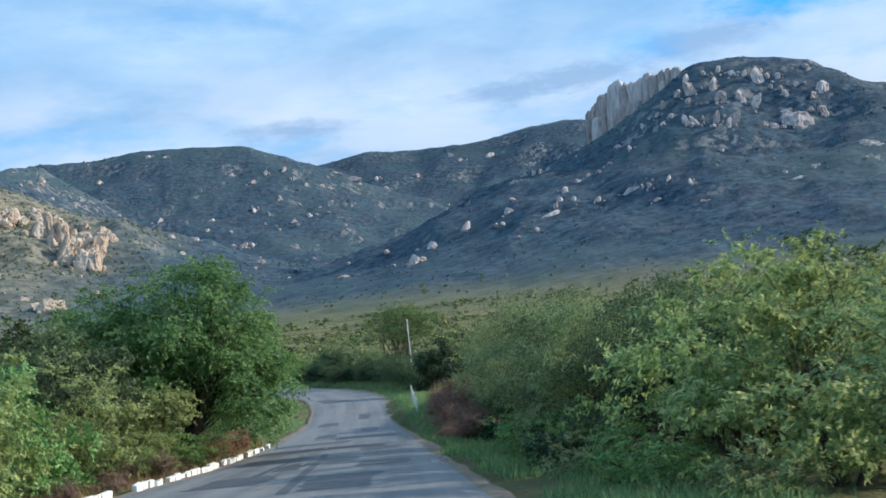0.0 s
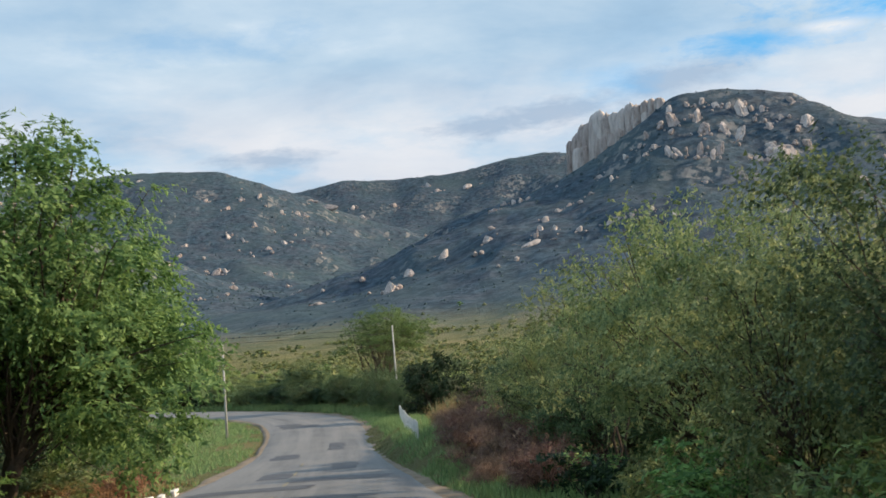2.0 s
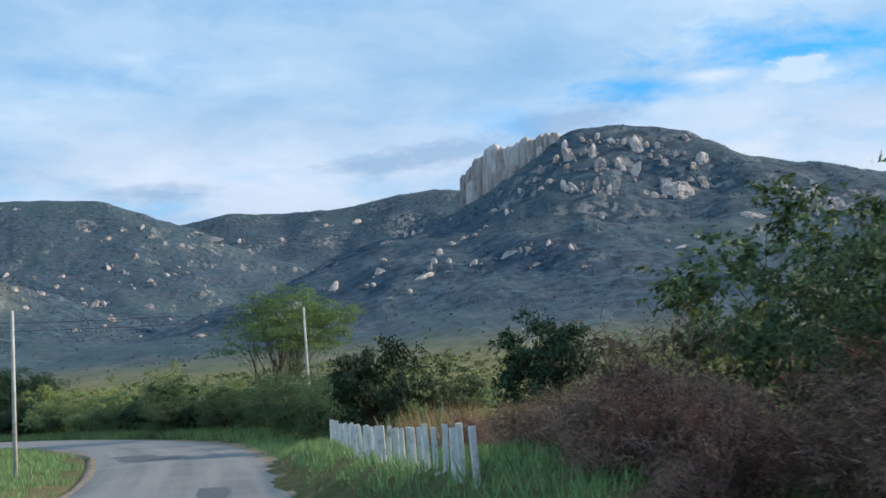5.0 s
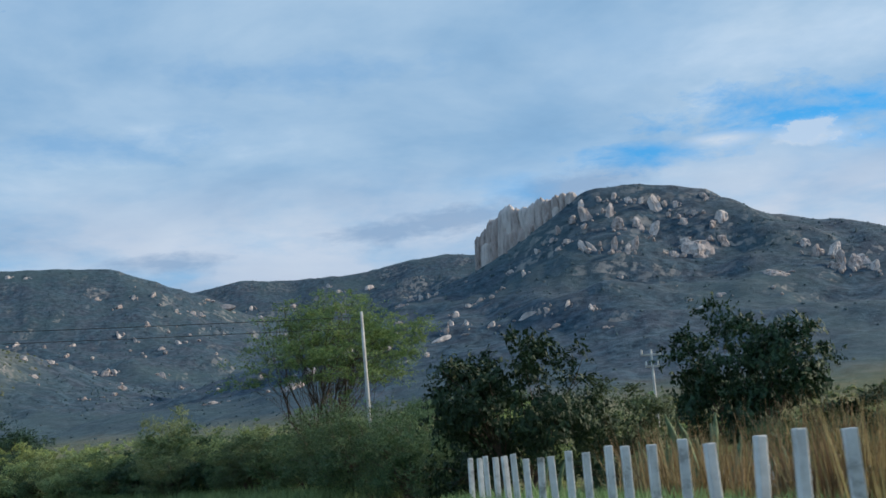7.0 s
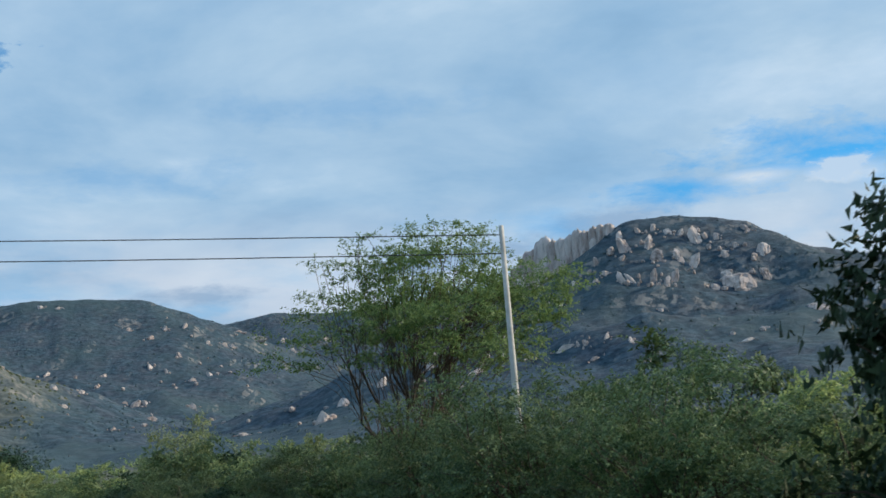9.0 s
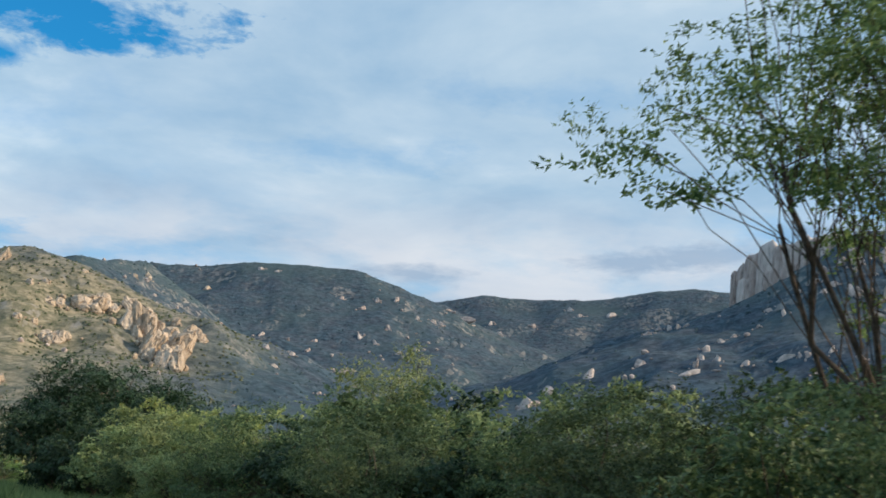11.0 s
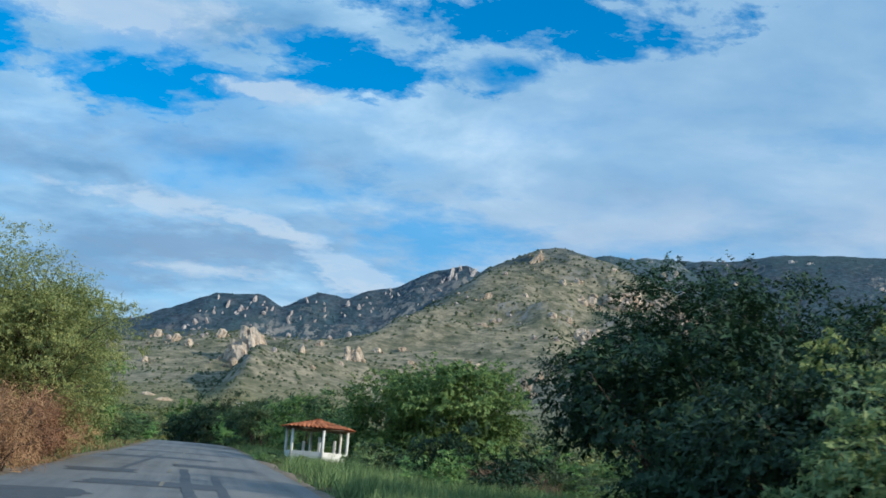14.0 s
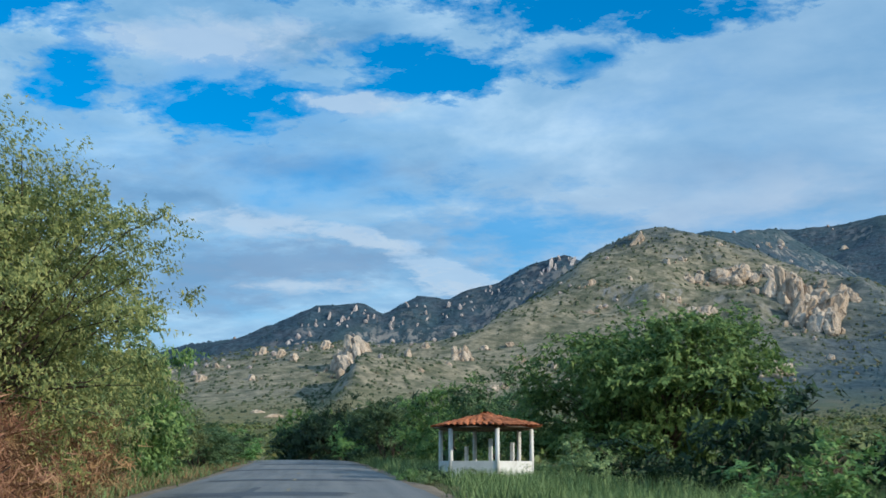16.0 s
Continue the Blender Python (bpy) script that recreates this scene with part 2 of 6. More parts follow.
# ground: verge and scrubland near, dry thorn forest on the slopes
GROUND, t, b = material("ground", 0.95)
p = position(t)
px = t.nodes.new("ShaderNodeSeparateXYZ")
link(t, p, px.inputs[0])
big = noise_node(t, p, 0.006, 5.0, 0.6)
mid = noise_node(t, p, 0.035, 5.0, 0.65)
small = noise_node(t, p, 0.11, 6.0, 0.72)
tiny = noise_node(t, p, 2.2, 5.0, 0.7)
# slope colours carry the blue distance haze and the cloud shade
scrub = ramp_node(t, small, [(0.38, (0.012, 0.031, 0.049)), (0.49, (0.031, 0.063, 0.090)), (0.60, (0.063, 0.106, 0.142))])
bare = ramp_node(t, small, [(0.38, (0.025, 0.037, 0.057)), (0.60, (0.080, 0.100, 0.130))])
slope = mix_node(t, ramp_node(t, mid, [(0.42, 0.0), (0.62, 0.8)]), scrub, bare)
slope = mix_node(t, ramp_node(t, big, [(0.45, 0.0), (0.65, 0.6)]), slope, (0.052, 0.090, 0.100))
# the nearer western hill: dry grass between its shrubs, sunlight put into its tone
west = math_node(t, "ADD", px.outputs[0], math_node(t, "MULTIPLY", mid, 160.0))
west = ramp_node(t, math_node(t, "DIVIDE", math_node(t, "ADD", west, 600.0), 600.0), [(0.45, 1.0), (0.75, 0.0)])
far_ = t.nodes.new("ShaderNodeVectorMath")
far_.operation = "DISTANCE"
link(t, p, far_.inputs[0])
far_.inputs[1].default_value = (-12.0, 100.0, 0.0)
south = math_node(t, "ADD", far_.outputs["Value"], math_node(t, "MULTIPLY", mid, 200.0))
south = ramp_node(t, math_node(t, "DIVIDE", south, 2400.0), [(0.66, 1.0), (0.71, 0.0)])
grassy = ramp_node(t, small, [(0.36, (0.135, 0.130, 0.086)), (0.49, (0.255, 0.225, 0.150)), (0.62, (0.400, 0.335, 0.230))])
thicket = ramp_node(t, small, [(0.36, (0.030, 0.045, 0.022)), (0.62, (0.085, 0.105, 0.050))])
grassy = mix_node(t, ramp_node(t, mid, [(0.46, 0.0), (0.60, 0.6)]), grassy, thicket)
slope = mix_node(t, math_node(t, "MULTIPLY", math_node(t, "MULTIPLY", west, south), 0.9), slope, grassy)
meadow = ramp_node(t, mid, [(0.35, (0.151, 0.198, 0.066)), (0.5, (0.265, 0.277, 0.102)), (0.65, (0.403, 0.356, 0.156))])
soil = ramp_node(t, tiny, [(0.3, (0.055, 0.060, 0.024)), (0.5, (0.11, 0.095, 0.05)), (0.7, (0.19, 0.145, 0.09))])
meadow = mix_node(t, 0.45, meadow, soil)
# bare rock shows where the slope is steep
up = t.nodes.new("ShaderNodeSeparateXYZ")
link(t, t.nodes.new("ShaderNodeNewGeometry").outputs["True Normal"], up.inputs[0])
ms = t.nodes.new("ShaderNodeMapping")
ms.inputs["Scale"].default_value = (0.10, 0.10, 0.012)
link(t, p, ms.inputs["Vector"])
band = noise_node(t, ms.outputs[0], 1.0, 6.0, 0.65)
steep = math_node(t, "MULTIPLY", ramp_node(t, up.outputs[2], [(0.70, 1.0), (0.82, 0.0)]), ramp_node(t, band, [(0.48, 0.0), (0.56, 0.85)]))
slope = mix_node(t, steep, slope, (0.30, 0.28, 0.26))
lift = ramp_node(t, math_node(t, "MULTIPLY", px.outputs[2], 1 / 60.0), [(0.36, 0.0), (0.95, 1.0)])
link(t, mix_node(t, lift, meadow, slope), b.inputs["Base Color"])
bump(t, b, mix_node(t, lift, tiny, small), 1.0, 1.4)

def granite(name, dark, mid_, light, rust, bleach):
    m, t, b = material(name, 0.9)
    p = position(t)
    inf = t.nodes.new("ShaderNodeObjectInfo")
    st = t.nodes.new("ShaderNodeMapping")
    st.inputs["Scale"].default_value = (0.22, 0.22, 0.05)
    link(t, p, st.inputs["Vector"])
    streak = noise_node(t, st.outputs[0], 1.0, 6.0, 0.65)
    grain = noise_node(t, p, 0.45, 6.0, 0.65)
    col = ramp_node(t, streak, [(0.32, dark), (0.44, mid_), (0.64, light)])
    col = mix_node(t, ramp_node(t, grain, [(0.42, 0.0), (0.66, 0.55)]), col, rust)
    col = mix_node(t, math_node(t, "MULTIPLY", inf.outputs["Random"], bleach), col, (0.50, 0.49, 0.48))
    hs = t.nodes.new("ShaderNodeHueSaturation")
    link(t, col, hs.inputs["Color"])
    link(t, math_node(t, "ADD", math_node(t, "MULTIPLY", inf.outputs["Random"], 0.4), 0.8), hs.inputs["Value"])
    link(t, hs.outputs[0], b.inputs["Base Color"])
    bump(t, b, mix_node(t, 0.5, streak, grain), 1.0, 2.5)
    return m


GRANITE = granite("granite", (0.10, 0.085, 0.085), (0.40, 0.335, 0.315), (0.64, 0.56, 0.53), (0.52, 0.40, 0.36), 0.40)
# tan copy of the granite, with the sun's warmth put into its colours
GRANITE_TAN_LIT = granite("granite_tan_lit", (0.171, 0.134, 0.105), (0.433, 0.342, 0.259), (0.638, 0.521, 0.407), (0.593, 0.426, 0.292), 0.2)

# thorn scrub of the far slopes, blue haze put into its colour
SCRUB_HAZED, t, b = material("scrub", 0.9)
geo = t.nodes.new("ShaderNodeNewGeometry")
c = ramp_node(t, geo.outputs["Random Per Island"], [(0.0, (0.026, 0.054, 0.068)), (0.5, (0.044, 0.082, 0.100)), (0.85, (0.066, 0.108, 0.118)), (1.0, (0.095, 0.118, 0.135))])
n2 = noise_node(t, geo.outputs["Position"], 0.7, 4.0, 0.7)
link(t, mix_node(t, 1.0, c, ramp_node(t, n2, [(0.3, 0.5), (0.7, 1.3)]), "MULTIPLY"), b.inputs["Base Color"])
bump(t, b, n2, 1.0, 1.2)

SCRUB_GREEN, t, b = material("scrub_green", 0.9)
geo = t.nodes.new("ShaderNodeNewGeometry")
c = ramp_node(t, geo.outputs["Random Per Island"], [(0.0, (0.046, 0.068, 0.038)), (0.5, (0.088, 0.112, 0.062)), (0.85, (0.130, 0.145, 0.082)), (1.0, (0.15, 0.13, 0.08))])
n2 = noise_node(t, geo.outputs["Position"], 0.7, 4.0, 0.7)
link(t, mix_node(t, 1.0, c, ramp_node(t, n2, [(0.3, 0.5), (0.7, 1.3)]), "MULTIPLY"), b.inputs["Base Color"])
bump(t, b, n2, 1.0, 1.2)

ASPHALT, t, b = material("asphalt", 0.72)
p = position(t)
uv = t.nodes.new("ShaderNodeTexCoord").outputs["UV"]
wear = noise_node(t, p, 0.45, 6.0, 0.65)
speck = noise_node(t, p, 38.0, 3.0, 0.7)
st = t.nodes.new("ShaderNodeMapping")
st.inputs["Scale"].default_value = (1.1, 0.035, 1)
link(t, uv, st.inputs["Vector"])
lane = noise_node(t, st.outputs[0], 1.0, 5.0, 0.6)
c = ramp_node(t, lane, [(0.34, (0.098, 0.100, 0.108)), (0.5, (0.172, 0.175, 0.182)), (0.66, (0.247, 0.241, 0.236))])
c = mix_node(t, ramp_node(t, wear, [(0.45, 0.0), (0.6, 0.45)]), c, (0.247, 0.236, 0.218))
c = mix_node(t, 0.35, c, ramp_node(t, speck, [(0.3, 0.07), (0.7, 0.27)]))
link(t, c, b.inputs["Base Color"])
bump(t, b, speck, 0.35, 0.01)

PATCH, t, b = material("asphalt_patch", 0.6)
p = position(t)
c = ramp_node(t, noise_node(t, p, 3.0, 6.0, 0.7), [(0.3, (0.050, 0.052, 0.060)), (0.7, (0.105, 0.107, 0.115))])
link(t, c, b.inputs["Base Color"])
bump(t, b, noise_node(t, p, 40.0, 3.0), 0.4, 0.01)

DIRT, t, b = material("dirt", 0.95)
p = position(t)
c = ramp_node(t, noise_node(t, p, 1.6, 7.0, 0.7), [(0.3, (0.13, 0.10, 0.07)), (0.55, (0.24, 0.19, 0.14)), (0.75, (0.34, 0.28, 0.22))])
link(t, c, b.inputs["Base Color"])
bump(t, b, noise_node(t, p, 12.0, 5.0), 0.6, 0.03)

WHITEWASH, t, b = material("whitewash", 0.85)
p = position(t)
w1 = noise_node(t, p, 4.0, 6.0, 0.7)
c = ramp_node(t, w1, [(0.30, (0.26, 0.25, 0.23)), (0.44, (0.64, 0.63, 0.61)), (0.66, (0.82, 0.81, 0.79))])
link(t, c, b.inputs["Base Color"])
bump(t, b, noise_node(t, p, 25.0, 5.0), 0.4, 0.01)

PLASTER, t, b = material("plaster", 0.85)
p = position(t)
c = ramp_node(t, noise_node(t, p, 2.2, 6.0, 0.7), [(0.28, (0.48, 0.47, 0.44)), (0.45, (0.72, 0.71, 0.69)), (0.7, (0.80, 0.79, 0.78))])
link(t, c, b.inputs["Base Color"])
bump(t, b, noise_node(t, p, 20.0, 5.0), 0.3, 0.01)

FADED, t, b = material("faded_paint", 0.75)
c = ramp_node(t, noise_node(t, position(t), 6.0, 6.0, 0.7), [(0.40, (0.15, 0.15, 0.15)), (0.62, (0.33, 0.28, 0.17))])
link(t, c, b.inputs["Base Color"])

TILE, t, b = material("roof_tile", 0.85)
p = position(t)
inf = t.nodes.new("ShaderNodeObjectInfo")
c = ramp_node(t, noise_node(t, p, 5.0, 5.0, 0.7), [(0.3, (0.20, 0.065, 0.03)), (0.55, (0.42, 0.15, 0.065)), (0.75, (0.52, 0.22, 0.11))])
hs = t.nodes.new("ShaderNodeHueSaturation")
link(t, c, hs.inputs["Color"])
link(t, math_node(t, "ADD", math_node(t, "MULTIPLY", inf.outputs["Random"], 0.6), 0.7), hs.inputs["Value"])
link(t, hs.outputs[0], b.inputs["Base Color"])

CONCRETE, t, b = material("concrete", 0.85)
p = position(t)
c = ramp_node(t, noise_node(t, p, 3.0, 6.0, 0.65), [(0.3, (0.34, 0.33, 0.31)), (0.7, (0.62, 0.61, 0.58))])
link(t, c, b.inputs["Base Color"])

WIRE, t, b = material("wire", 0.5)
b.inputs["Base Color"].default_value = (0.05, 0.05, 0.055, 1)
b.inputs["Metallic"].default_value = 0.6
WOOD, t, b = material("old_wood", 0.85)
c = ramp_node(t, noise_node(t, position(t), 8.0, 6.0), [(0.3, (0.10, 0.07, 0.045)), (0.7, (0.24, 0.18, 0.12))])
link(t, c, b.inputs["Base Color"])

# ---- the lie of the land ----
def hash01(ix, iy, seed):
    h = (ix.astype(np.int64) * 374761393 + iy.astype(np.int64) * 668265263 + seed * 1442695041) & 0xFFFFFFFF
    h = ((h ^ (h >> 13)) * 1274126177) & 0xFFFFFFFF
    return ((h ^ (h >> 16)) & 0xFFFF) / 65535.0


def value_noise(x, y, seed):
    ix, iy = np.floor(x), np.floor(y)
    fx, fy = x - ix, y - iy
    ux, uy = fx * fx * (3 - 2 * fx), fy * fy * (3 - 2 * fy)
    a, b = hash01(ix, iy, seed), hash01(ix + 1, iy, seed)
    c, d = hash01(ix, iy + 1, seed), hash01(ix + 1, iy + 1, seed)
    return (a + (b - a) * ux) * (1 - uy) + (c + (d - c) * ux) * uy


def fbm(x, y, scale, octaves, seed, gain=0.5):
    total, amp, norm = 0.0, 1.0, 0.0
    for k in range(octaves):
        total = total + amp * (value_noise(x / scale + 17.3 * k, y / scale - 9.1 * k, seed + k) * 2 - 1)
        norm += amp
        amp, scale = amp * gain, scale / 2.03
    return total / norm


def smoothstep(a, b, v):
    u = np.clip((v - a) / (b - a), 0, 1)
    return u * u * (3 - 2 * u)


# road: centre x, y and width; it runs down into a dip, bends left and climbs away
ROAD = [(-2.4, -70, 9.6), (-2.8, -20, 9.6), (-3.2, 20, 9.6), (-3.4, 42, 9.5), (-3.2, 62, 8.0), (-3.6, 85, 6.1), (-4.2, 110, 6.2),
        (-5.3, 125, 6.6), (-8.6, 139, 7.2), (-13.4, 151.2, 7.8), (-22.6, 167, 8.4), (-33.6, 182.2, 8.8), (-45.5, 198.5, 8.8),
        (-57.0, 214.8, 8.4), (-74.6, 239.4, 7.6), (-92.2, 263.8, 7.2), (-113, 286, 7.0), (-140, 300, 7.0), (-176, 308, 7.0)]


def road_line(step):
    pts = np.array(ROAD)
    s = np.concatenate([[0], np.cumsum(np.hypot(np.diff(pts[:, 0]), np.diff(pts[:, 1])))])
    f = np.arange(0, s[-1], step)
    out = np.stack([np.interp(f, s, pts[:, k]) for k in range(3)], 1)
    k = max(1, int(14 / step))
    pad = np.pad(out, ((k, k), (0, 0)), "edge")
    return np.stack([np.convolve(pad[:, c], np.ones(2 * k + 1) / (2 * k + 1), "valid") for c in range(3)], 1)


LINE = road_line(1.0)[16:-16]
PROFILE_Y = [-80, -30, 0, 13.6, 27, 39.5, 51.4, 63, 74.3, 85.3, 96, 106.4, 117, 128, 139.5, 151, 162, 172.7, 182.8]
PROFILE_Z = [5.2, 3.1, 1.73, 1.05, 0.48, -0.02, -0.5, -0.76, -0.93, -1.04, -0.97, -0.67, -0.29, 0.04, 0.31, 0.54, 0.79, 0.95, 1.2]
CX, CY = -12.0, 100.0


def near_height(x, y):
    """Height of the road and the land beside it."""
    s = np.clip((y - 182.8) * 0.787 - (x + 33.2) * 0.617, 0, 240)
    beyond = np.where(y > 182.8, np.minimum(s, (y - 182.8) * 1.27), 0.0)
    beyond = np.where(beyond > 100, 100 - 0.9 * (beyond - 100), beyond)
    return np.interp(y, PROFILE_Y, PROFILE_Z) + 0.0205 * beyond


# crests: x, y, z along each ridge; reach of its flanks; how steeply they steepen
RIDGES = [
    ([(-820, 2560, 330), (-740, 2570, 435), (-682, 2581, 456), (-566, 2600, 458), (-501, 2615, 472), (-390, 2630, 473), (-275, 2645, 469),
      (-209, 2655, 447), (-121, 2660, 414), (-40, 2700, 380)], 1500, 2.7),
    ([(-610, 2300, 400), (-604, 2055, 356), (-615, 1946, 341), (-650, 1920, 325), (-690, 1900, 280)], 800, 2.2),
    ([(-400, 3200, 475), (-241, 3211, 502), (-146, 3217, 511), (-42, 3220, 534), (71, 3220, 530), (256, 3210, 536), (385, 3197, 562), (469, 3186, 569),
      (606, 3162, 556), (1100, 3000, 560)], 1900, 2.6),
    ([(190, 1500, 140), (236, 1455, 170), (262, 1400, 196), (296, 1345, 228), (322, 1334, 268), (339, 1327, 289), (372, 1318, 291), (415, 1303, 285),
      (445, 1284, 270), (474, 1273, 246), (531, 1249, 230), (560, 1235, 226), (594, 1218, 211), (680, 1180, 205), (800, 1120, 200), (1100, 950, 150)], 900, 2.7),
    ([(-331, 1611, 168), (-348, 1607, 188), (-409, 1591, 214), (-453, 1578, 243), (-480, 1570, 257), (-506, 1561, 266), (-532, 1551, 273), (-560, 1541, 272),
      (-580, 1533, 261), (-614, 1518, 243), (-641, 1506, 218), (-684, 1485, 175)], 820, 2.1),
    ([(-2200, 1900, 170), (-1815, 2077, 219), (-1751, 2135, 247), (-1400, 1906, 223), (-1195, 1686, 210), (-1142, 1726, 240), (-1087, 1764, 245), (-1066, 1777, 227),
      (-1052, 1786, 232), (-1017, 1808, 256), (-980, 1830, 249), (-951, 1846, 266), (-914, 1866, 274), (-869, 1889, 304), (-823, 1911, 318), (-780, 1930, 300), (-740, 1950, 250)], 340, 1.5),
    ([(-1300, 1250, 95), (-1148, 1399, 122), (-1112, 1431, 129), (-1041, 1489, 142), (-996, 1523, 157), (-926, 1510, 158), (-860, 1520, 150), (-741, 1505, 146),
      (-677, 1482, 150)], 800, 1.9),
]


SPUR_AZ = [-60, -43, -38.7, -36.5, -34.5, -32.6, -31, -28.4, -27, -25.8, -24.3, -23, -21, -20]
SPUR_EL = [3.2, 4.6, 5.1, 5.2, 5.5, 5.2, 5.2, 5.8, 6.7, 7.7, 8.8, 9.9, 13, 16]


def land(x, y):
    """Height of the ground at arrays x, y."""
    x, y = np.asarray(x, float), np.asarray(y, float)
    r = np.hypot(x - CX, y - CY)
    plain = 3.3 + 30 * (np.clip(r - 260, 0, 2000) / 650) ** 1.25
    plain = np.minimum(plain, 105)
    w = smoothstep(190, 320, r)
    base = near_height(x, y) * (1 - w) + plain * w
    top, gap = base.copy(), np.full(x.shape, 1e9)
    for crest, reach, power in RIDGES:
        for (ax, ay, az), (bx, by, bz) in zip(crest, crest[1:]):
            dx, dy = bx - ax, by - ay
            u = np.clip(((x - ax) * dx + (y - ay) * dy) / (dx * dx + dy * dy), 0, 1)
            d = np.hypot(x - ax - u * dx, y - ay - u * dy)
            z = base + np.maximum(az + u * (bz - az) - base, 0) * np.clip(1 - d / reach, 0, 1) ** power
            top = np.maximum(top, z)
            gap = np.minimum(gap, d)
    # the western hill falls off steeply to a low spur, so that the far range stands clear behind it
    bear = np.degrees(np.arctan2(x + 29, y - 178))
    reach_ = np.hypot(x + 29, y - 178)
    cap = 2.6 + reach_ * np.tan(np.radians(np.interp(bear, SPUR_AZ, SPUR_EL)))
    front = (bear < -20) & (bear > -60) & (reach_ < 1760)
    top = np.where(front, np.minimum(top, np.maximum(cap, base)), top)
    # a rib on the spur whose western flank lies in its own shade
    ux, uy = -0.487, 0.873
    along = (x + 470) * ux + (y - 815) * uy
    left = -((x + 470) * uy - (y - 815) * ux)
    rib = np.where(left > 0, np.clip(1 - left / 22, 0, 1), np.clip(1 + left / 90, 0, 1)) * np.sin(np.pi * np.clip(along / 330, 0, 1)) ** 0.6
    top = top + 22 * rib
    rise = np.clip(top - base, 0, 400)
    rough = np.clip(gap / 110, 0.08, 1)
    gully = 1 - np.abs(fbm(x, y, 210, 4, 11))
    top = top + rough * np.clip(rise / 90, 0, 1) * (40 * (gully - 0.80) + 13 * fbm(x, y, 75, 4, 31))
    top = top + np.clip(rise / 60, 0, 1) * 2.2 * fbm(x, y, 16, 2, 47)
    far = smoothstep(60, 330, r)
    top = top + far * 1.2 * fbm(x, y, 60, 3, 5) + (1 - far) * 0.25 * fbm(x, y, 9, 3, 8)
    # the road's bed
    near = r < 420
    if near.any():
        xs, ys = x[near], y[near]
        best = np.full(xs.shape, 1e9)
        for k in range(0, len(LINE), 2):
            lx, ly, lw = LINE[k]
            best = np.minimum(best, np.hypot(xs - lx, ys - ly) - lw / 2)
        z = top[near]
        bed = near_height(xs, ys)
        z = bed + (z - bed) * smoothstep(0.3, 5, best) - 0.16 * (1 - smoothstep(-0.2, 1.0, best)) - 0.03
        # the grassy bank on which the guard posts stand
        side_ = xs > np.interp(ys, LINE[:, 1], LINE[:, 0])
        bank = smoothstep(0.1, 1.4, best) * (1 - smoothstep(2.6, 7.0, best)) * np.interp(ys, [64, 79, 95, 108, 116], [0, 1.15, 0.85, 0.7, 0])
        top[near] = z + np.where(side_, bank, 0.0)
    return top


def height_at(x, y):
    return float(land(np.array([x]), np.array([y]))[0])


def from_arrays(name, verts, faces, mat, smooth=True):
    """A mesh from arrays of vertices and of quads or triangles."""
    me = bpy.data.meshes.new(name)
    n, k = faces.shape
    me.vertices.add(len(verts))
    me.vertices.foreach_set("co", np.ascontiguousarray(verts, np.float32).ravel())
    me.loops.add(n * k)
    me.loops.foreach_set("vertex_index", np.ascontiguousarray(faces, np.int32).ravel())
    me.polygons.add(n)
    me.polygons.foreach_set("loop_start", np.arange(0, n * k, k, dtype=np.int32))
    me.polygons.foreach_set("use_smooth", np.full(n, smooth))
    me.update(calc_edges=True)
    me.materials.append(mat)
    return me


def grid_faces(rows, cols, wrap=False):
    i = np.arange(rows - 1)[:, None] * cols
    j = np.arange(cols if wrap else cols - 1)[None, :]
    j2 = (j + 1) % cols
    return np.stack([(i + j).ravel(), (i + j2).ravel(), (i + cols + j2).ravel(), (i + cols + j).ravel()], 1)


az = np.radians(np.concatenate([np.arange(-45, 72, 0.26), np.arange(72, 315, 1.0)]))
radii = [0.6]
while radii[-1] < 3950:
    radii.append(radii[-1] + 1.6 if radii[-1] < 250 else radii[-1] * 1.0115)
rr = np.array(radii)[:, None]
gx, gy = CX - np.sin(az)[None, :] * rr, CY + np.cos(az)[None, :] * rr
gz = land(gx, gy)
verts = np.stack([gx.ravel(), gy.ravel(), gz.ravel()], 1)
ground = new("ground", from_arrays("ground", verts, grid_faces(len(radii), len(az), True)[:, ::-1], GROUND))
tagged(ground, "dry scrubland plain rising into dark bushy mountains", "ground", kind="structure")

# road surface, with a slight crown and ragged dirt shoulders beside it
cross = np.linspace(-1, 1, 13)


def tangent_normal(line):
    d = np.gradient(line[:, :2], axis=0)
    d /= np.linalg.norm(d, axis=1)[:, None]
    return d, np.stack([-d[:, 1], d[:, 0]], 1)      # the normal points left


tan_, nor_ = tangent_normal(LINE)
ragged = 0.18 * fbm(np.arange(len(LINE)) * 1.0, np.zeros(len(LINE)), 5.0, 3, 71)
half = LINE[:, 2:3] / 2 + ragged[:, None]
rx = LINE[:, 0:1] + nor_[:, 0:1] * half * cross
ry = LINE[:, 1:2] + nor_[:, 1:2] * half * cross
rz = near_height(rx, ry) + 0.05 * (1 - cross ** 2) + 0.004 * fbm(rx, ry, 3.0, 2, 3)
rz[:, 0] -= 0.05
rz[:, -1] -= 0.05
road_me = from_arrays("road", np.stack([rx.ravel(), ry.ravel(), rz.ravel()], 1), grid_faces(len(LINE), 13)[:, ::-1], ASPHALT)
uv = road_me.uv_layers.new(name="UVMap")
vi = np.zeros(len(road_me.loops), np.int32)
road_me.loops.foreach_get("vertex_index", vi)
uv.data.foreach_set("uv", np.stack([(cross[None, :] * half).ravel()[vi], np.repeat(np.arange(len(LINE)), 13)[vi]], 1).astype(np.float32).ravel())
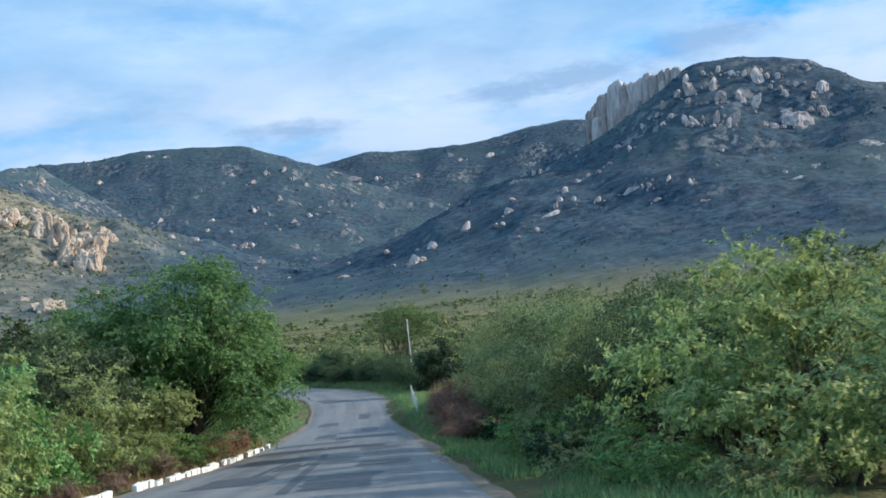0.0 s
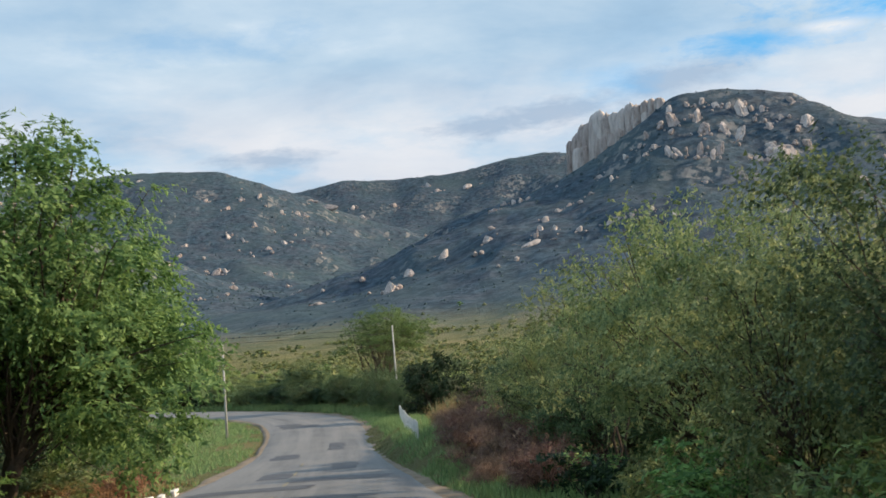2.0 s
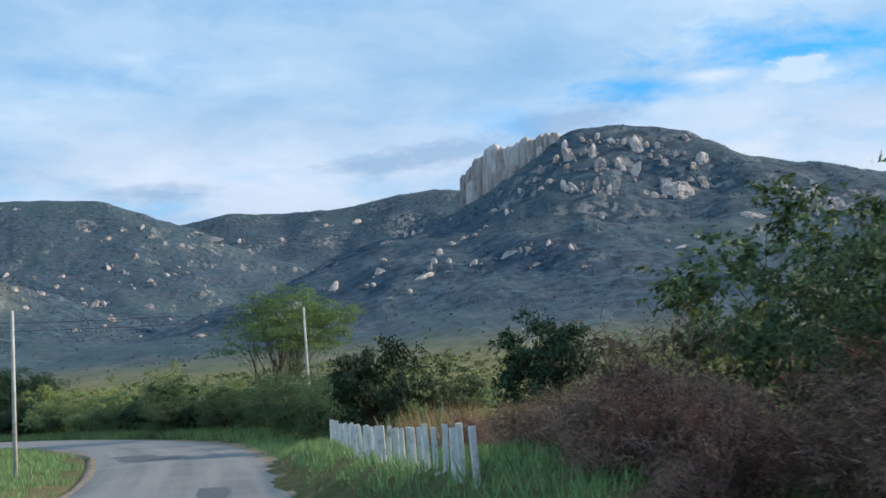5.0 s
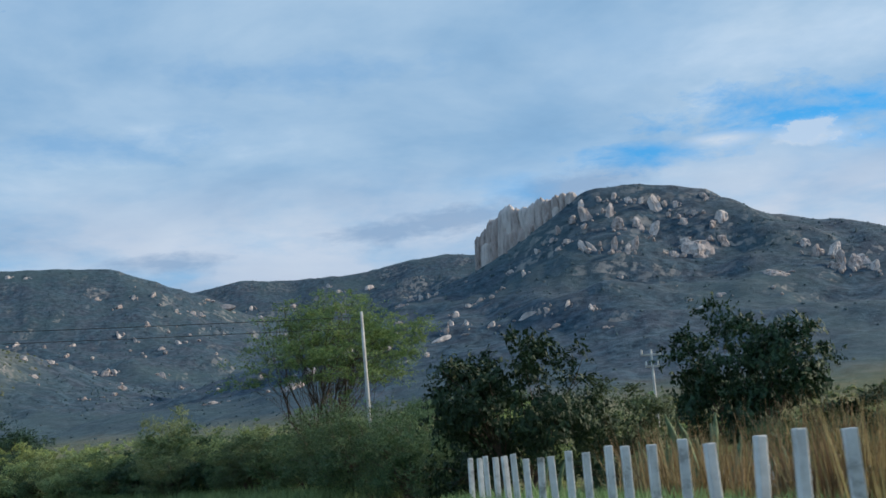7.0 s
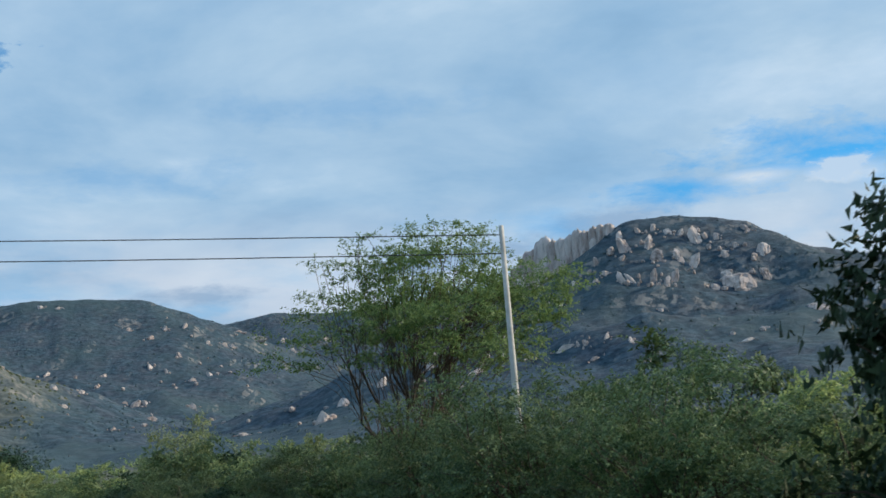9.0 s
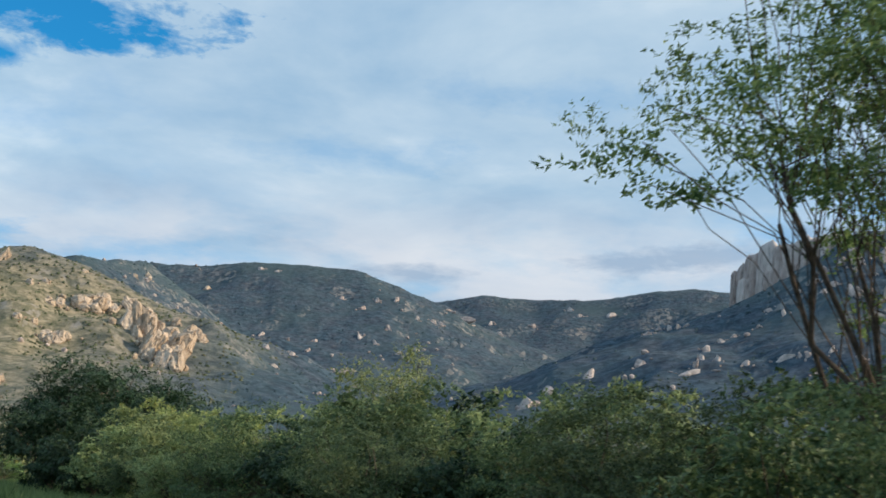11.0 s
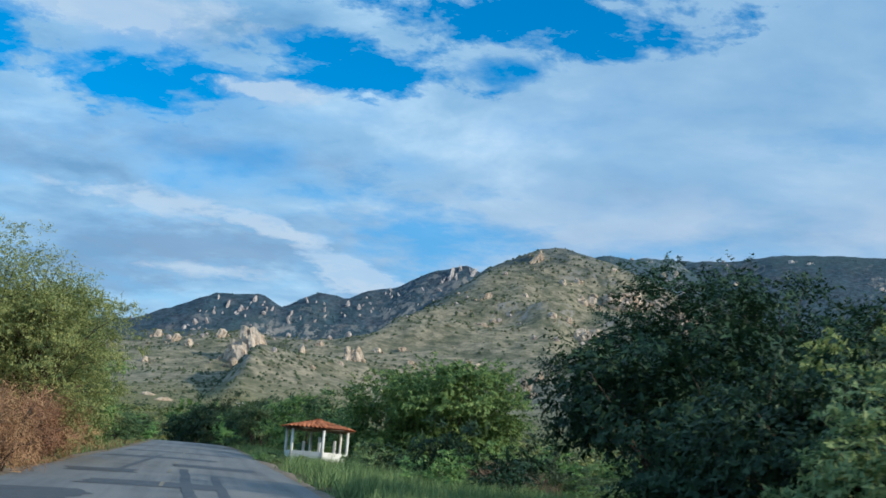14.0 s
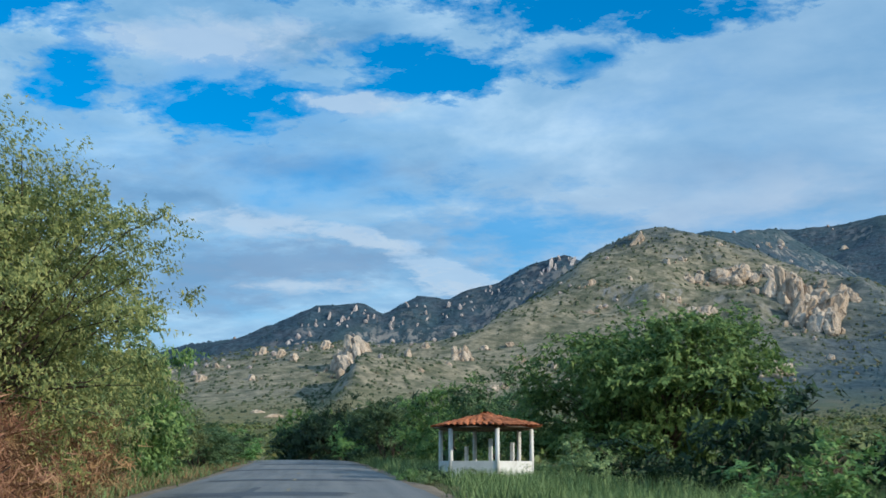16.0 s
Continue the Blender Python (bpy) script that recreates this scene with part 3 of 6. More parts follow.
tagged(new("road", road_me), "worn grey asphalt road with dark repair patches", "road", kind="structure")

for side, name in ((1, "shoulder"), (-1, "shoulder")):
    wid = np.array([0.0, 0.25, 0.45, 0.7])
    jag = 1 + (2.6 * np.exp(-((LINE[:, 1] - 122) / 13) ** 2) if side < 0 else 0) + 0.95 * fbm(np.arange(len(LINE)) * 1.0, np.full(len(LINE), 5.0 * side), 6.0, 3, 91)
    off = LINE[:, 2:3] / 2 - 0.15 + wid[None, :] * jag[:, None]
    sx, sy = LINE[:, 0:1] + side * nor_[:, 0:1] * off, LINE[:, 1:2] + side * nor_[:, 1:2] * off
    sz = near_height(sx, sy) + np.array([-0.045, -0.02, -0.04, -0.22])
    f = grid_faces(len(LINE), 4)
    tagged(new(name, from_arrays(name, np.stack([sx.ravel(), sy.ravel(), sz.ravel()], 1), f if side > 0 else f[:, ::-1], DIRT)),
           "sandy dirt shoulder along the asphalt", "shoulder", kind="structure")

# ---- plants ----
def tube(path, radii, sides=5):
    """Vertices and quads of a tapered limb along a path."""
    path = np.asarray(path, float)
    d = np.gradient(path, axis=0)
    d /= np.linalg.norm(d, axis=1)[:, None] + 1e-9
    ref = np.where(np.abs(d[:, 2:3]) < 0.9, np.array([[0, 0, 1.0]]), np.array([[1.0, 0, 0]]))
    u = np.cross(d, ref)
    u /= np.linalg.norm(u, axis=1)[:, None] + 1e-9
    v = np.cross(d, u)
    a = np.linspace(0, 2 * math.pi, sides, endpoint=False)
    ring = u[:, None, :] * np.cos(a)[None, :, None] + v[:, None, :] * np.sin(a)[None, :, None]
    return (path[:, None, :] + ring * np.asarray(radii)[:, None, None]).reshape(-1, 3), grid_faces(len(path), sides, True)


def join_tubes(tubes):
    vs, fs, n = [], [], 0
    for v, f in tubes:
        vs.append(v)
        fs.append(f + n)
        n += len(v)
    return np.concatenate(vs), np.concatenate(fs)


def bend(rng, a, b, n, sag, wob):
    """A limb's way from a to b: it leaves steeply, arches over and wobbles."""
    a, b = np.asarray(a, float), np.asarray(b, float)
    u = np.linspace(0, 1, n)[:, None]
    p = a + (b - a) * u
    p[:, 2] += sag * np.sin(math.pi * u[:, 0]) * np.linalg.norm(b - a)
    w = rng.normal(0, wob, (n, 3)) * np.sin(math.pi * u) * np.linalg.norm(b - a)
    return p + w


def unit_rows(v):
    return v / (np.linalg.norm(v, axis=1)[:, None] + 1e-9)


def leaf_cards(rng, centres, facing, sizes, per, length, width, flat=0.55, droop=0.35):
    """Feathery sprays round the twig ends: narrow leaflets along short arching strands, their faces turned to the light outside."""
    run = 10
    strands = max(1, per // run)
    m = len(centres) * strands
    c, out_, s = np.repeat(centres, strands, axis=0), np.repeat(facing, strands, axis=0), np.repeat(sizes, strands)
    d = rng.normal(0, 1, (m, 3))
    d[:, 2] *= flat
    start = c + d * s[:, None] * 0.3
    d = unit_rows(unit_rows(d) + 0.45 * out_)
    u = (np.arange(run) + 0.5) / run
    reach = s[:, None, None] * rng.uniform(0.5, 1.15, (m, 1, 1))
    base = start[:, None, :] + d[:, None, :] * u[None, :, None] * reach
    base[:, :, 2] -= droop * 0.8 * u[None, :] ** 2 * reach[:, :, 0]
    base = base.reshape(-1, 3) + rng.normal(0, 0.025, (m * run, 3))
    n = len(base)
    face = unit_rows(np.repeat(out_, run, axis=0) + rng.normal(0, 0.42, (n, 3)))
    along = np.repeat(d, run, axis=0) * 0.6 + rng.normal(0, 0.7, (n, 3))
    along[:, 2] -= droop * 0.4
    along = unit_rows(along - face * np.sum(along * face, axis=1)[:, None])
    across = np.cross(face, along)
    ln = (length * rng.uniform(0.6, 1.4, n))[:, None]
    wd = (width * rng.uniform(0.7, 1.3, n))[:, None]
    v = np.stack([base + across * wd * 0.5, base + along * ln, base - across * wd * 0.5], 1).reshape(-1, 3)
    return v, np.arange(n * 3).reshape(n, 3)


def crown_points(rng, n, radius, low, high, lobes, shell=0.6, umbrella=0.0, lobe=1.0, tuft=0.17):
    """Twig ends in a lumpy crown and the way each faces: big lobes that carry flat tufts of foliage with gaps between."""
    lob = []
    for k in range(lobes):
        a = 2 * math.pi * (k + rng.random() * 0.7) / lobes
        q = radius * rng.uniform(0.35, 0.62) * (2 - lobe)
        zc = low + (high - low) * rng.uniform(0.24 if not umbrella else 0.4, 0.72)
        lob.append((q * math.cos(a), q * math.sin(a), zc, radius * rng.uniform(0.40, 0.60) * lobe, (high - low) * rng.uniform(0.26, 0.44) * lobe))
    lob.append((0, 0, low + (high - low) * 0.6, radius * 0.6, (high - low) * 0.42))
    out, facing = [], []
    per_tuft = 4
    up = np.array([0, 0, 1.0])
    while len(out) < n:
        x, y, z, r, h = lob[rng.integers(len(lob))]
        d = rng.normal(0, 1, 3)
        d /= np.linalg.norm(d)
        k = shell + (1 - shell) * rng.random()
        p = np.array([x + d[0] * r * k, y + d[1] * r * k, z + d[2] * h * k])
        if umbrella:
            p[2] += umbrella * (math.hypot(p[0], p[1]) / radius) ** 1.5
        if p[2] < low * 0.8 - (1.2 if umbrella else 0):
            continue
        size = radius * tuft * rng.uniform(0.6, 1.35)
        for j in range(per_tuft):
            e = rng.normal(0, 1, 3)
            e[2] = abs(e[2]) * 0.9 - 0.25
            e /= np.linalg.norm(e)
            out.append(p + e * np.array([size, size, size * 0.55]) * rng.uniform(0.7, 1.0))
            f = e * 0.75 + d * 0.55 + up * 0.4
            facing.append(f / np.linalg.norm(f))
    return np.array(out), np.array(facing)


def plant(name, seed, radius, low, high, tips, per, length, width, leaf, bark, stems=3, lobes=6, spread=0.5, clump=0.42, limb=0.09, shell=0.6,
          umbrella=0.0, twigs=0.15, lobe=1.0, shift=0.0, flat=0.55, droop=0.35, tuft=0.17):
    """A tree or bush: an Empty at its foot, with trunk, limbs and crown."""
    rng = np.random.default_rng(seed)
    root = new(name)
    ends, facing = crown_points(rng, tips, radius, low, high, lobes, shell, umbrella, lobe, tuft)
    ends[:, 0] += shift * (ends[:, 2] - low) / (high - low)
    trunks, limbs = [], []
    forks = []
    for k in range(stems):
        a = 2 * math.pi * (k + rng.random() * 0.5) / stems
        top = np.array([math.cos(a), math.sin(a), 0]) * radius * spread * rng.uniform(0.4, 0.8)
        top[2] = low + (high - low) * rng.uniform(0.15, 0.4)
        foot = np.array([math.cos(a), math.sin(a), 0]) * limb * 1.4
        foot[2] = -0.3
        p = bend(rng, foot, top, 7, 0.06, 0.03)
        trunks.append(tube(p, np.linspace(limb * 1.25, limb * 0.62, 7), 7))
        forks.append((p, limb * 0.6))
    pick = rng.permutation(len(ends))[: max(6, int(len(ends) * twigs))]
    for i in pick:
        e = ends[i]
        k = int(np.argmin([np.linalg.norm(f[0][-1][:2] - e[:2]) for f in forks]))
        p, r = forks[k]
        j = rng.integers(3, 7)
        limbs.append(tube(bend(rng, p[j], e, 5, 0.07, 0.05), np.linspace(r * rng.uniform(0.28, 0.55), 0.008, 5), 3))
    v, f = join_tubes(trunks)
    parts = [("trunk", from_arrays("trunk", v, f, bark))]
    v, f = join_tubes(limbs)
    parts.append(("branchwork", from_arrays("branchwork", v, f, bark)))
    sz = clump * rng.uniform(0.6, 1.35, len(ends))
    v, f = leaf_cards(rng, ends, facing, sz, per, length, width, flat, droop)
    parts.append(("crown", from_arrays("crown", v, f, leaf, False)))
    for nm, me in parts:
        o = new(nm, me)
        o.parent = root
    return root


def put(ob, x, y, turn=0.0, size=1.0, tall=1.0, sink=0.05):
    ob.matrix_basis = Matrix.LocRotScale((x, y, height_at(x, y) - sink), Euler((0, 0, turn)), (size, size, size * tall))
    return ob


def put_copy(src, x, y, turn, size=1.0, tall=1.0, label="", category="", group=""):
    o = copy_thing(src, Matrix())
    put(o, x, y, turn, size, tall)
    return tagged(o, label, category, group)


# kinds of plant, each built once and then copied
def kind_set(name, seeds, leaves, radius, low, high, tips, per, ln, wd, **more):
    return [plant(name, sd, radius, low, high, tips, per, ln, wd, lf, BARK, **more) for sd, lf in zip(seeds, leaves)]


KINDS = {
    "green": kind_set("thorn_tree", (20, 21, 22), (LEAF_FRESH, LEAF_DEEP, LEAF_OLIVE), 2.9, 0.2, 4.9, 260, 60, 0.13, 0.085, stems=4, lobes=11, clump=0.40, limb=0.08, droop=0.3, lobe=0.8, shell=0.72),
    "dark": kind_set("thorn_bush", (40, 41), (LEAF_DARK, LEAF_DARK), 2.7, 0.05, 4.0, 350, 62, 0.125, 0.085, stems=4, lobes=11, clump=0.40, limb=0.07, droop=0.3, lobe=0.8, shell=0.72),
    "olive": kind_set("acacia_bush", (60, 61), (LEAF_OLIVE, LEAF_DEEP), 2.8, 0.05, 4.4, 260, 60, 0.13, 0.08, stems=5, lobes=11, clump=0.40, limb=0.07, droop=0.25, lobe=0.8, shell=0.72),
    "shrub": kind_set("low_shrub", (80, 81, 82), (LEAF_DARK, LEAF_FRESH, LEAF_OLIVE), 1.2, 0.05, 1.5, 90, 24, 0.14, 0.06, stems=4, lobes=5, clump=0.3, limb=0.03),
    "dry": kind_set("dry_bush", (95, 96), (LEAF_DRY, LEAF_DRY), 1.0, 0.05, 1.4, 110, 40, 0.17, 0.014, stems=6, lobes=5, clump=0.38, limb=0.02, twigs=0.6, droop=0.0),
    "rust": kind_set("rust_bush", (97,), (LEAF_RUST,), 1.0, 0.05, 1.4, 110, 40, 0.17, 0.014, stems=6, lobes=5, clump=0.38, limb=0.02, twigs=0.6, droop=0.0),
    "pale": kind_set("pale_acacia", (65, 66), (LEAF_PALE, LEAF_PALE), 2.8, 0.05, 4.4, 260, 60, 0.12, 0.08, stems=5, lobes=11, clump=0.40, limb=0.07, droop=0.25, lobe=0.8, shell=0.72),
    "near": kind_set("acacia_tree", (130, 131), (LEAF_OLIVE, LEAF_OLIVE), 2.8, 0.05, 4.5, 480, 90, 0.068, 0.047, stems=5, lobes=12, clump=0.40, limb=0.07, droop=0.2, lobe=0.85, shell=0.6, twigs=0.25),
    "deep": kind_set("acacia_tree", (133,), (LEAF_DEEP,), 2.8, 0.05, 4.5, 480, 90, 0.068, 0.047, stems=5, lobes=12, clump=0.40, limb=0.07, droop=0.2, lobe=0.85, shell=0.6, twigs=0.25),
    "far": kind_set("distant_tree", (110, 111, 112), (LEAF_FRESH, LEAF_DARK, LEAF_OLIVE), 3.0, 0.1, 4.6, 90, 16, 0.45, 0.26, stems=3, lobes=7, clump=0.6, limb=0.1),
}
LABELS = {
    "green": ("feathery green thorn tree beside the road", "tree"),
    "dark": ("dense dark green thorn bush reaching the ground", "bush"),
    "olive": ("olive green acacia bush with fine leaves", "bush"),
    "shrub": ("low leafy shrub on the grassy verge", "shrub"),
    "dry": ("dry brown bush with bare twigs", "bush"),
    "rust": ("withered rust-coloured bush beside the road", "bush"),
    "pale": ("pale yellowish green acacia with sunlit feathery leaves", "tree"),
    "near": ("olive green acacia with fine feathery leaves and dark branches", "tree"),
    "deep": ("deep green acacia with fine shaded leaves", "tree"),
    "far": ("small rounded tree on the scrubland plain", "tree"),
}
used = {}


def grow(kind, x, y, size=1.0, tall=1.0, rng=random):
    k = rng.randrange(len(KINDS[kind]))
    for j in range(len(KINDS[kind])):
        if (kind, j) not in used:
            k = j
            break
    src = KINDS[kind][k]
    lab, cat = LABELS[kind]
    if (kind, k) not in used:
        used[(kind, k)] = True
        put(src, x, y, rng.uniform(0, 6.28), size, tall)
        return tagged(src, lab, cat, kind + " roadside plants")
    return put_copy(src, x, y, rng.uniform(0, 6.28), size, tall, lab, cat, kind + " roadside plants")


rnd = random.Random(7)
big_tree = plant("mesquite_tree", 1, 5.2, 0.3, 9.4, 1300, 110, 0.16, 0.075, LEAF_MID, BARK, stems=3, lobes=20, clump=0.55, limb=0.2, flat=0.75, droop=0.6, lobe=0.72, shell=0.7)
put(big_tree, -10.0, 58.0, 0.6, 1.0, 0.97)
tagged(big_tree, "tall bright green mesquite tree with drooping feathery crown", "tree")
umbrella_tree = plant("umbrella_tree", 3, 4.5, 3.9, 9.7, 740, 80, 0.085, 0.045, LEAF_MID, BARK, stems=11, lobes=16, spread=0.62, clump=0.40, limb=0.045, shell=0.4, umbrella=-1.3,
                      twigs=0.35, flat=0.35, droop=0.3, lobe=0.8, shift=1.5, tuft=0.17)
put(umbrella_tree, 0.1, 144.0, 0.0)
tagged(umbrella_tree, "spreading umbrella-shaped tree with many bare slanting stems", "tree")
sparse_tree = plant("sparse_tree", 5, 2.6, 1.6, 6.6, 220, 42, 0.10, 0.045, LEAF_OLIVE, BARK, stems=3, lobes=7, clump=0.42, limb=0.036, shell=0.3, twigs=0.32, droop=0.1)
put(sparse_tree, 5.5, 60.4, 1.0)
tagged(sparse_tree, "thin half-bare tree with dark forked branches", "tree")
dome_tree = plant("dome_tree", 6, 5.4, 0.4, 7.2, 1000, 60, 0.24, 0.13, LEAF_FRESH, BARK, stems=4, lobes=18, clump=0.7, limb=0.18, shell=0.75, lobe=0.8)
put(dome_tree, -54.0, 237.0, 0.5)
tagged(dome_tree, "broad dome-shaped green tree behind the kiosk", "tree")
left_tree = plant("tall_thorn_tree", 8, 5.6, 0.4, 8.3, 2000, 100, 0.085, 0.045, LEAF_PALE, BARK, stems=4, lobes=18, clump=0.5, limb=0.13, shell=0.5, twigs=0.3, droop=0.2, lobe=0.85)
put(left_tree, -55.6, 199.0, 2.0, 1.06, 1.12)
tagged(left_tree, "tall loose-crowned thorn tree above reddish dry bushes", "tree")

broad_tree = plant("broad_thorn_tree", 9, 4.9, 0.1, 6.9, 1500, 70, 0.12, 0.066, LEAF_DARK, BARK, stems=5, lobes=20, clump=0.5, limb=0.12, shell=0.7, lobe=0.75, droop=0.3)
put(broad_tree, -25.4, 196.4, 1.2, 1.06, 0.98)
tagged(broad_tree, "broad dark green thorn tree with foliage to the ground", "tree")

# left of the road before the bend
for x, y, k, s, h in [(-12.0, 22, "pale", 1.0, 1.0), (-12, 28, "pale", 1.0, 1.0), (-11.2, 33, "pale", 0.95, 1.0), (-12.5, 38, "green", 1.1, 1.0), (-10.8, 43, "pale", 0.95, 1.0),
                      (-13, 47, "green", 1.15, 1.05), (-11, 51, "pale", 0.9, 0.95), (-15, 55, "green", 1.2, 1.1), (-12.5, 66, "dark", 0.9, 1.0), (-12.4, 72, "olive", 0.7, 0.75),
                      (-16.5, 32, "green", 1.2, 1.1), (-17, 42, "green", 1.2, 1.2), (-18, 62, "green", 1.2, 1.1), (-16, 76, "green", 0.8, 0.8), (-14, 82, "olive", 0.6, 0.6),
                      (-9.7, 53.2, "green", 0.6, 0.75), (-9.9, 48.6, "pale", 0.6, 0.7), (-9.4, 61.5, "green", 0.5, 0.65), (-13.5, 52.5, "green", 1.15, 1.2), (-18, 90, "shrub", 1.5, 1.2), (-13, 90, "shrub", 1.2, 1.0), (-12.5, 99, "shrub", 1.1, 1.0), (-17, 100, "green", 0.55, 0.55), (-13, 14, "green", 1.0, 1.0), (-12, 6, "dark", 1.0, 1.0),
                      (-14, 121, "shrub", 1.2, 0.8), (-21, 118, "shrub", 1.6, 1.0), (-24, 131, "shrub", 1.5, 1.0), (-30, 140, "olive", 0.5, 0.5), (-31, 152, "shrub", 1.6, 1.0)]:
    grow(k, x, y, s, h, rnd)
# right of the road, a wall of thorn trees before the fence
for x, y, k, s, h in [(7.4, 14, "near", 0.9, 1.0), (6.8, 20, "pale", 0.9, 1.02), (7.0, 26, "pale", 0.95, 1.05), (6.4, 31, "deep", 0.85, 1.2), (6.2, 36, "near", 0.9, 1.18), (6.4, 41, "deep", 0.95, 1.12),
                      (6.0, 46, "near", 0.95, 1.24), (6.4, 53.0, "near", 1.08, 1.3), (6.2, 66, "deep", 0.95, 0.86), (6.2, 71, "near", 0.95, 1.15),
                      (6.2, 76, "deep", 0.85, 1.0), (6.4, 81, "green", 0.95, 1.05), (6.2, 86, "near", 0.7, 0.85), (6.6, 91, "olive", 0.55, 0.65), (7.6, 96, "green", 0.6, 0.65),
                      (11, 33, "green", 1.05, 1.0), (11, 44, "green", 1.05, 1.0), (11.5, 55, "dark", 1.1, 1.05), (11, 66, "green", 1.1, 1.05), (11.5, 78, "green", 1.05, 1.05), (12, 88, "green", 0.9, 0.95),
                      (14, 98, "green", 0.7, 0.7), (3.75, 117.6, "dark", 0.8, 1.42), (12.2, 124, "dark", 0.98, 1.42), (16.5, 124, "dark", 0.75, 0.9), (10.6, 77.7, "pale", 1.15, 1.3), (15.8, 73.3, "pale", 1.4, 1.15), (19.0, 72.5, "pale", 1.5, 1.22), (22.0, 71.5, "pale", 1.45, 1.15), (-7.2, 152.2, "deep", 0.64, 0.95), (7.6, 103, "deep", 0.4, 0.5), (8.4, 109, "olive", 0.45, 0.55), (6.9, 112, "deep", 0.42, 0.6), (10.8, 112, "deep", 0.55, 0.7), (9.6, 99, "olive", 0.45, 0.55), (11.5, 118, "deep", 0.6, 0.8), (8.0, 118.5, "olive", 0.5, 0.65), (10.5, 105, "olive", 0.5, 0.5),
                      (13.5, 108, "olive", 0.55, 0.6)]:
    grow(k, x, y, s, h, rnd)
# a second rank that closes the thicket
for i in range(13):
    grow(rnd.choice(["near", "olive", "near", "pale"]), 9.0 + rnd.uniform(-0.6, 0.8), 22 + i * 5.2 + rnd.uniform(-0.8, 0.8), rnd.uniform(0.85, 1.0), rnd.uniform(0.95, 1.1) * (0.76 if i in (8, 9) else 1.0), rnd)
# the hedge on the outside of the bend, two rows deep
for k in range(len(LINE)):
    x0, y0, w0 = LINE[k]
    if not 119 < y0 < 181 or k % 3:
        continue
    nx, ny = -nor_[k]
    off = w0 / 2 + 4.6 + rnd.uniform(-0.4, 0.6) + max(0, (y0 - 178)) * 0.10
    sz = rnd.uniform(0.72, 0.86)
    if y0 < 156:
        sz *= 0.9 if y0 > 137 else 1.02
    if y0 > 174:
        sz *= 1.12
    # dark and deep leaf colours stand in for shade along the hedge
    if y0 < 126:
        sort = "deep"
        sz *= 0.8
    elif y0 > 172:
        sort = "dark"
    elif y0 < 136:
        sort = rnd.choice(["deep", "dark", "deep"])
    elif y0 < 148:
        sort = rnd.choice(["olive", "deep", "near", "deep"])
    elif y0 < 160:
        sort = rnd.choice(["deep", "dark", "deep"])
    else:
        sort = rnd.choice(["olive", "deep", "near"])
    grow(sort, x0 + nx * off, y0 + ny * off, sz, rnd.uniform(0.92, 1.08), rnd)
    if k % 6 == 0:
        off += 4.2
        grow(rnd.choice(["pale", "olive", "green"]), x0 + nx * off, y0 + ny * off, sz * 1.12, 1.05, rnd)
for x, y, k, s, h in [(-33, 211, "green", 0.5, 0.45), (-37, 216, "green", 0.55, 0.5), (-34, 219, "green", 0.6, 0.5), (-39.5, 219, "shrub", 1.4, 1.0), (-44, 221, "shrub", 1.4, 1.0), (-26, 206, "dark", 1.2, 1.1), (-8, 168, "near", 1.15, 1.1), (-38, 213, "shrub", 1.6, 1.1), (-42.5, 214.5, "shrub", 1.7, 1.2),
                      (-41, 222, "green", 0.5, 0.4), (-46, 226, "green", 0.5, 0.42), (-36, 222, "green", 0.55, 0.45), (-35, 228, "green", 0.7, 0.6), (-40, 232, "green", 0.8, 0.7),
                      (-50.5, 221.5, "shrub", 1.2, 0.9), (-46.8, 217.5, "shrub", 1.3, 0.9), (-39.5, 206.5, "shrub", 1.2, 0.9), (-36.6, 207.0, "shrub", 1.2, 0.8), (-55, 232, "shrub", 1.1, 0.9),
                      (-66, 246, "green", 1.1, 1.05), (-72, 251, "green", 1.2, 1.1), (-61, 250, "green", 1.15, 1.15), (-79, 255, "olive", 1.0, 1.0), (-85, 263, "dark", 1.0, 1.0), (-92, 272, "green", 1.0, 1.0),
                      (-95, 280, "dark", 1.2, 1.2), (-104, 300, "dark", 1.4, 1.3), (-112, 306, "dark", 1.3, 1.2), (-122, 304, "far", 1.3, 1.2), (-108, 312, "far", 1.4, 1.3),
                      (-50.5, 187.5, "olive", 0.9, 0.9), (-57.5, 202.5, "green", 1.05, 1.1), (-62, 209, "olive", 1.3, 1.2), (-67, 216, "green", 1.3, 1.2), (-72, 223, "green", 1.0, 1.05), (-60, 197, "green", 1.3, 1.3),
                      (-77, 231, "olive", 0.85, 0.85), (-83, 240, "green", 0.7, 0.7), (-90, 250, "olive", 0.6, 0.6), (-98, 262, "green", 0.6, 0.6), (-108, 263, "far", 0.8, 0.7), (-90, 228, "far", 0.9, 0.7),
                      (-100, 240, "far", 1.0, 0.8), (-66, 198, "green", 1.1, 1.0), (-104.5, 285, "dark", 1.35, 1.25), (-108.5, 289.5, "dark", 1.2, 1.15), (-114, 293.5, "dark", 1.3, 1.25), (-97, 281, "green", 1.0, 1.0), (-90, 273, "olive", 0.9, 0.9), (-100, 289, "green", 1.1, 1.1), (-103, 264, "olive", 0.7, 0.7), (-93, 256, "green", 0.75, 0.75), (-86, 246, "olive", 0.7, 0.7), (-80, 237, "green", 0.75, 0.75), (-82, 263, "green", 0.9, 0.9), (-47, 180, "olive", 0.8, 0.8), (-43, 173, "green", 0.8, 0.8), (-36, 164, "olive", 0.6, 0.6)]:
    grow(k, x, y, s, h, rnd)
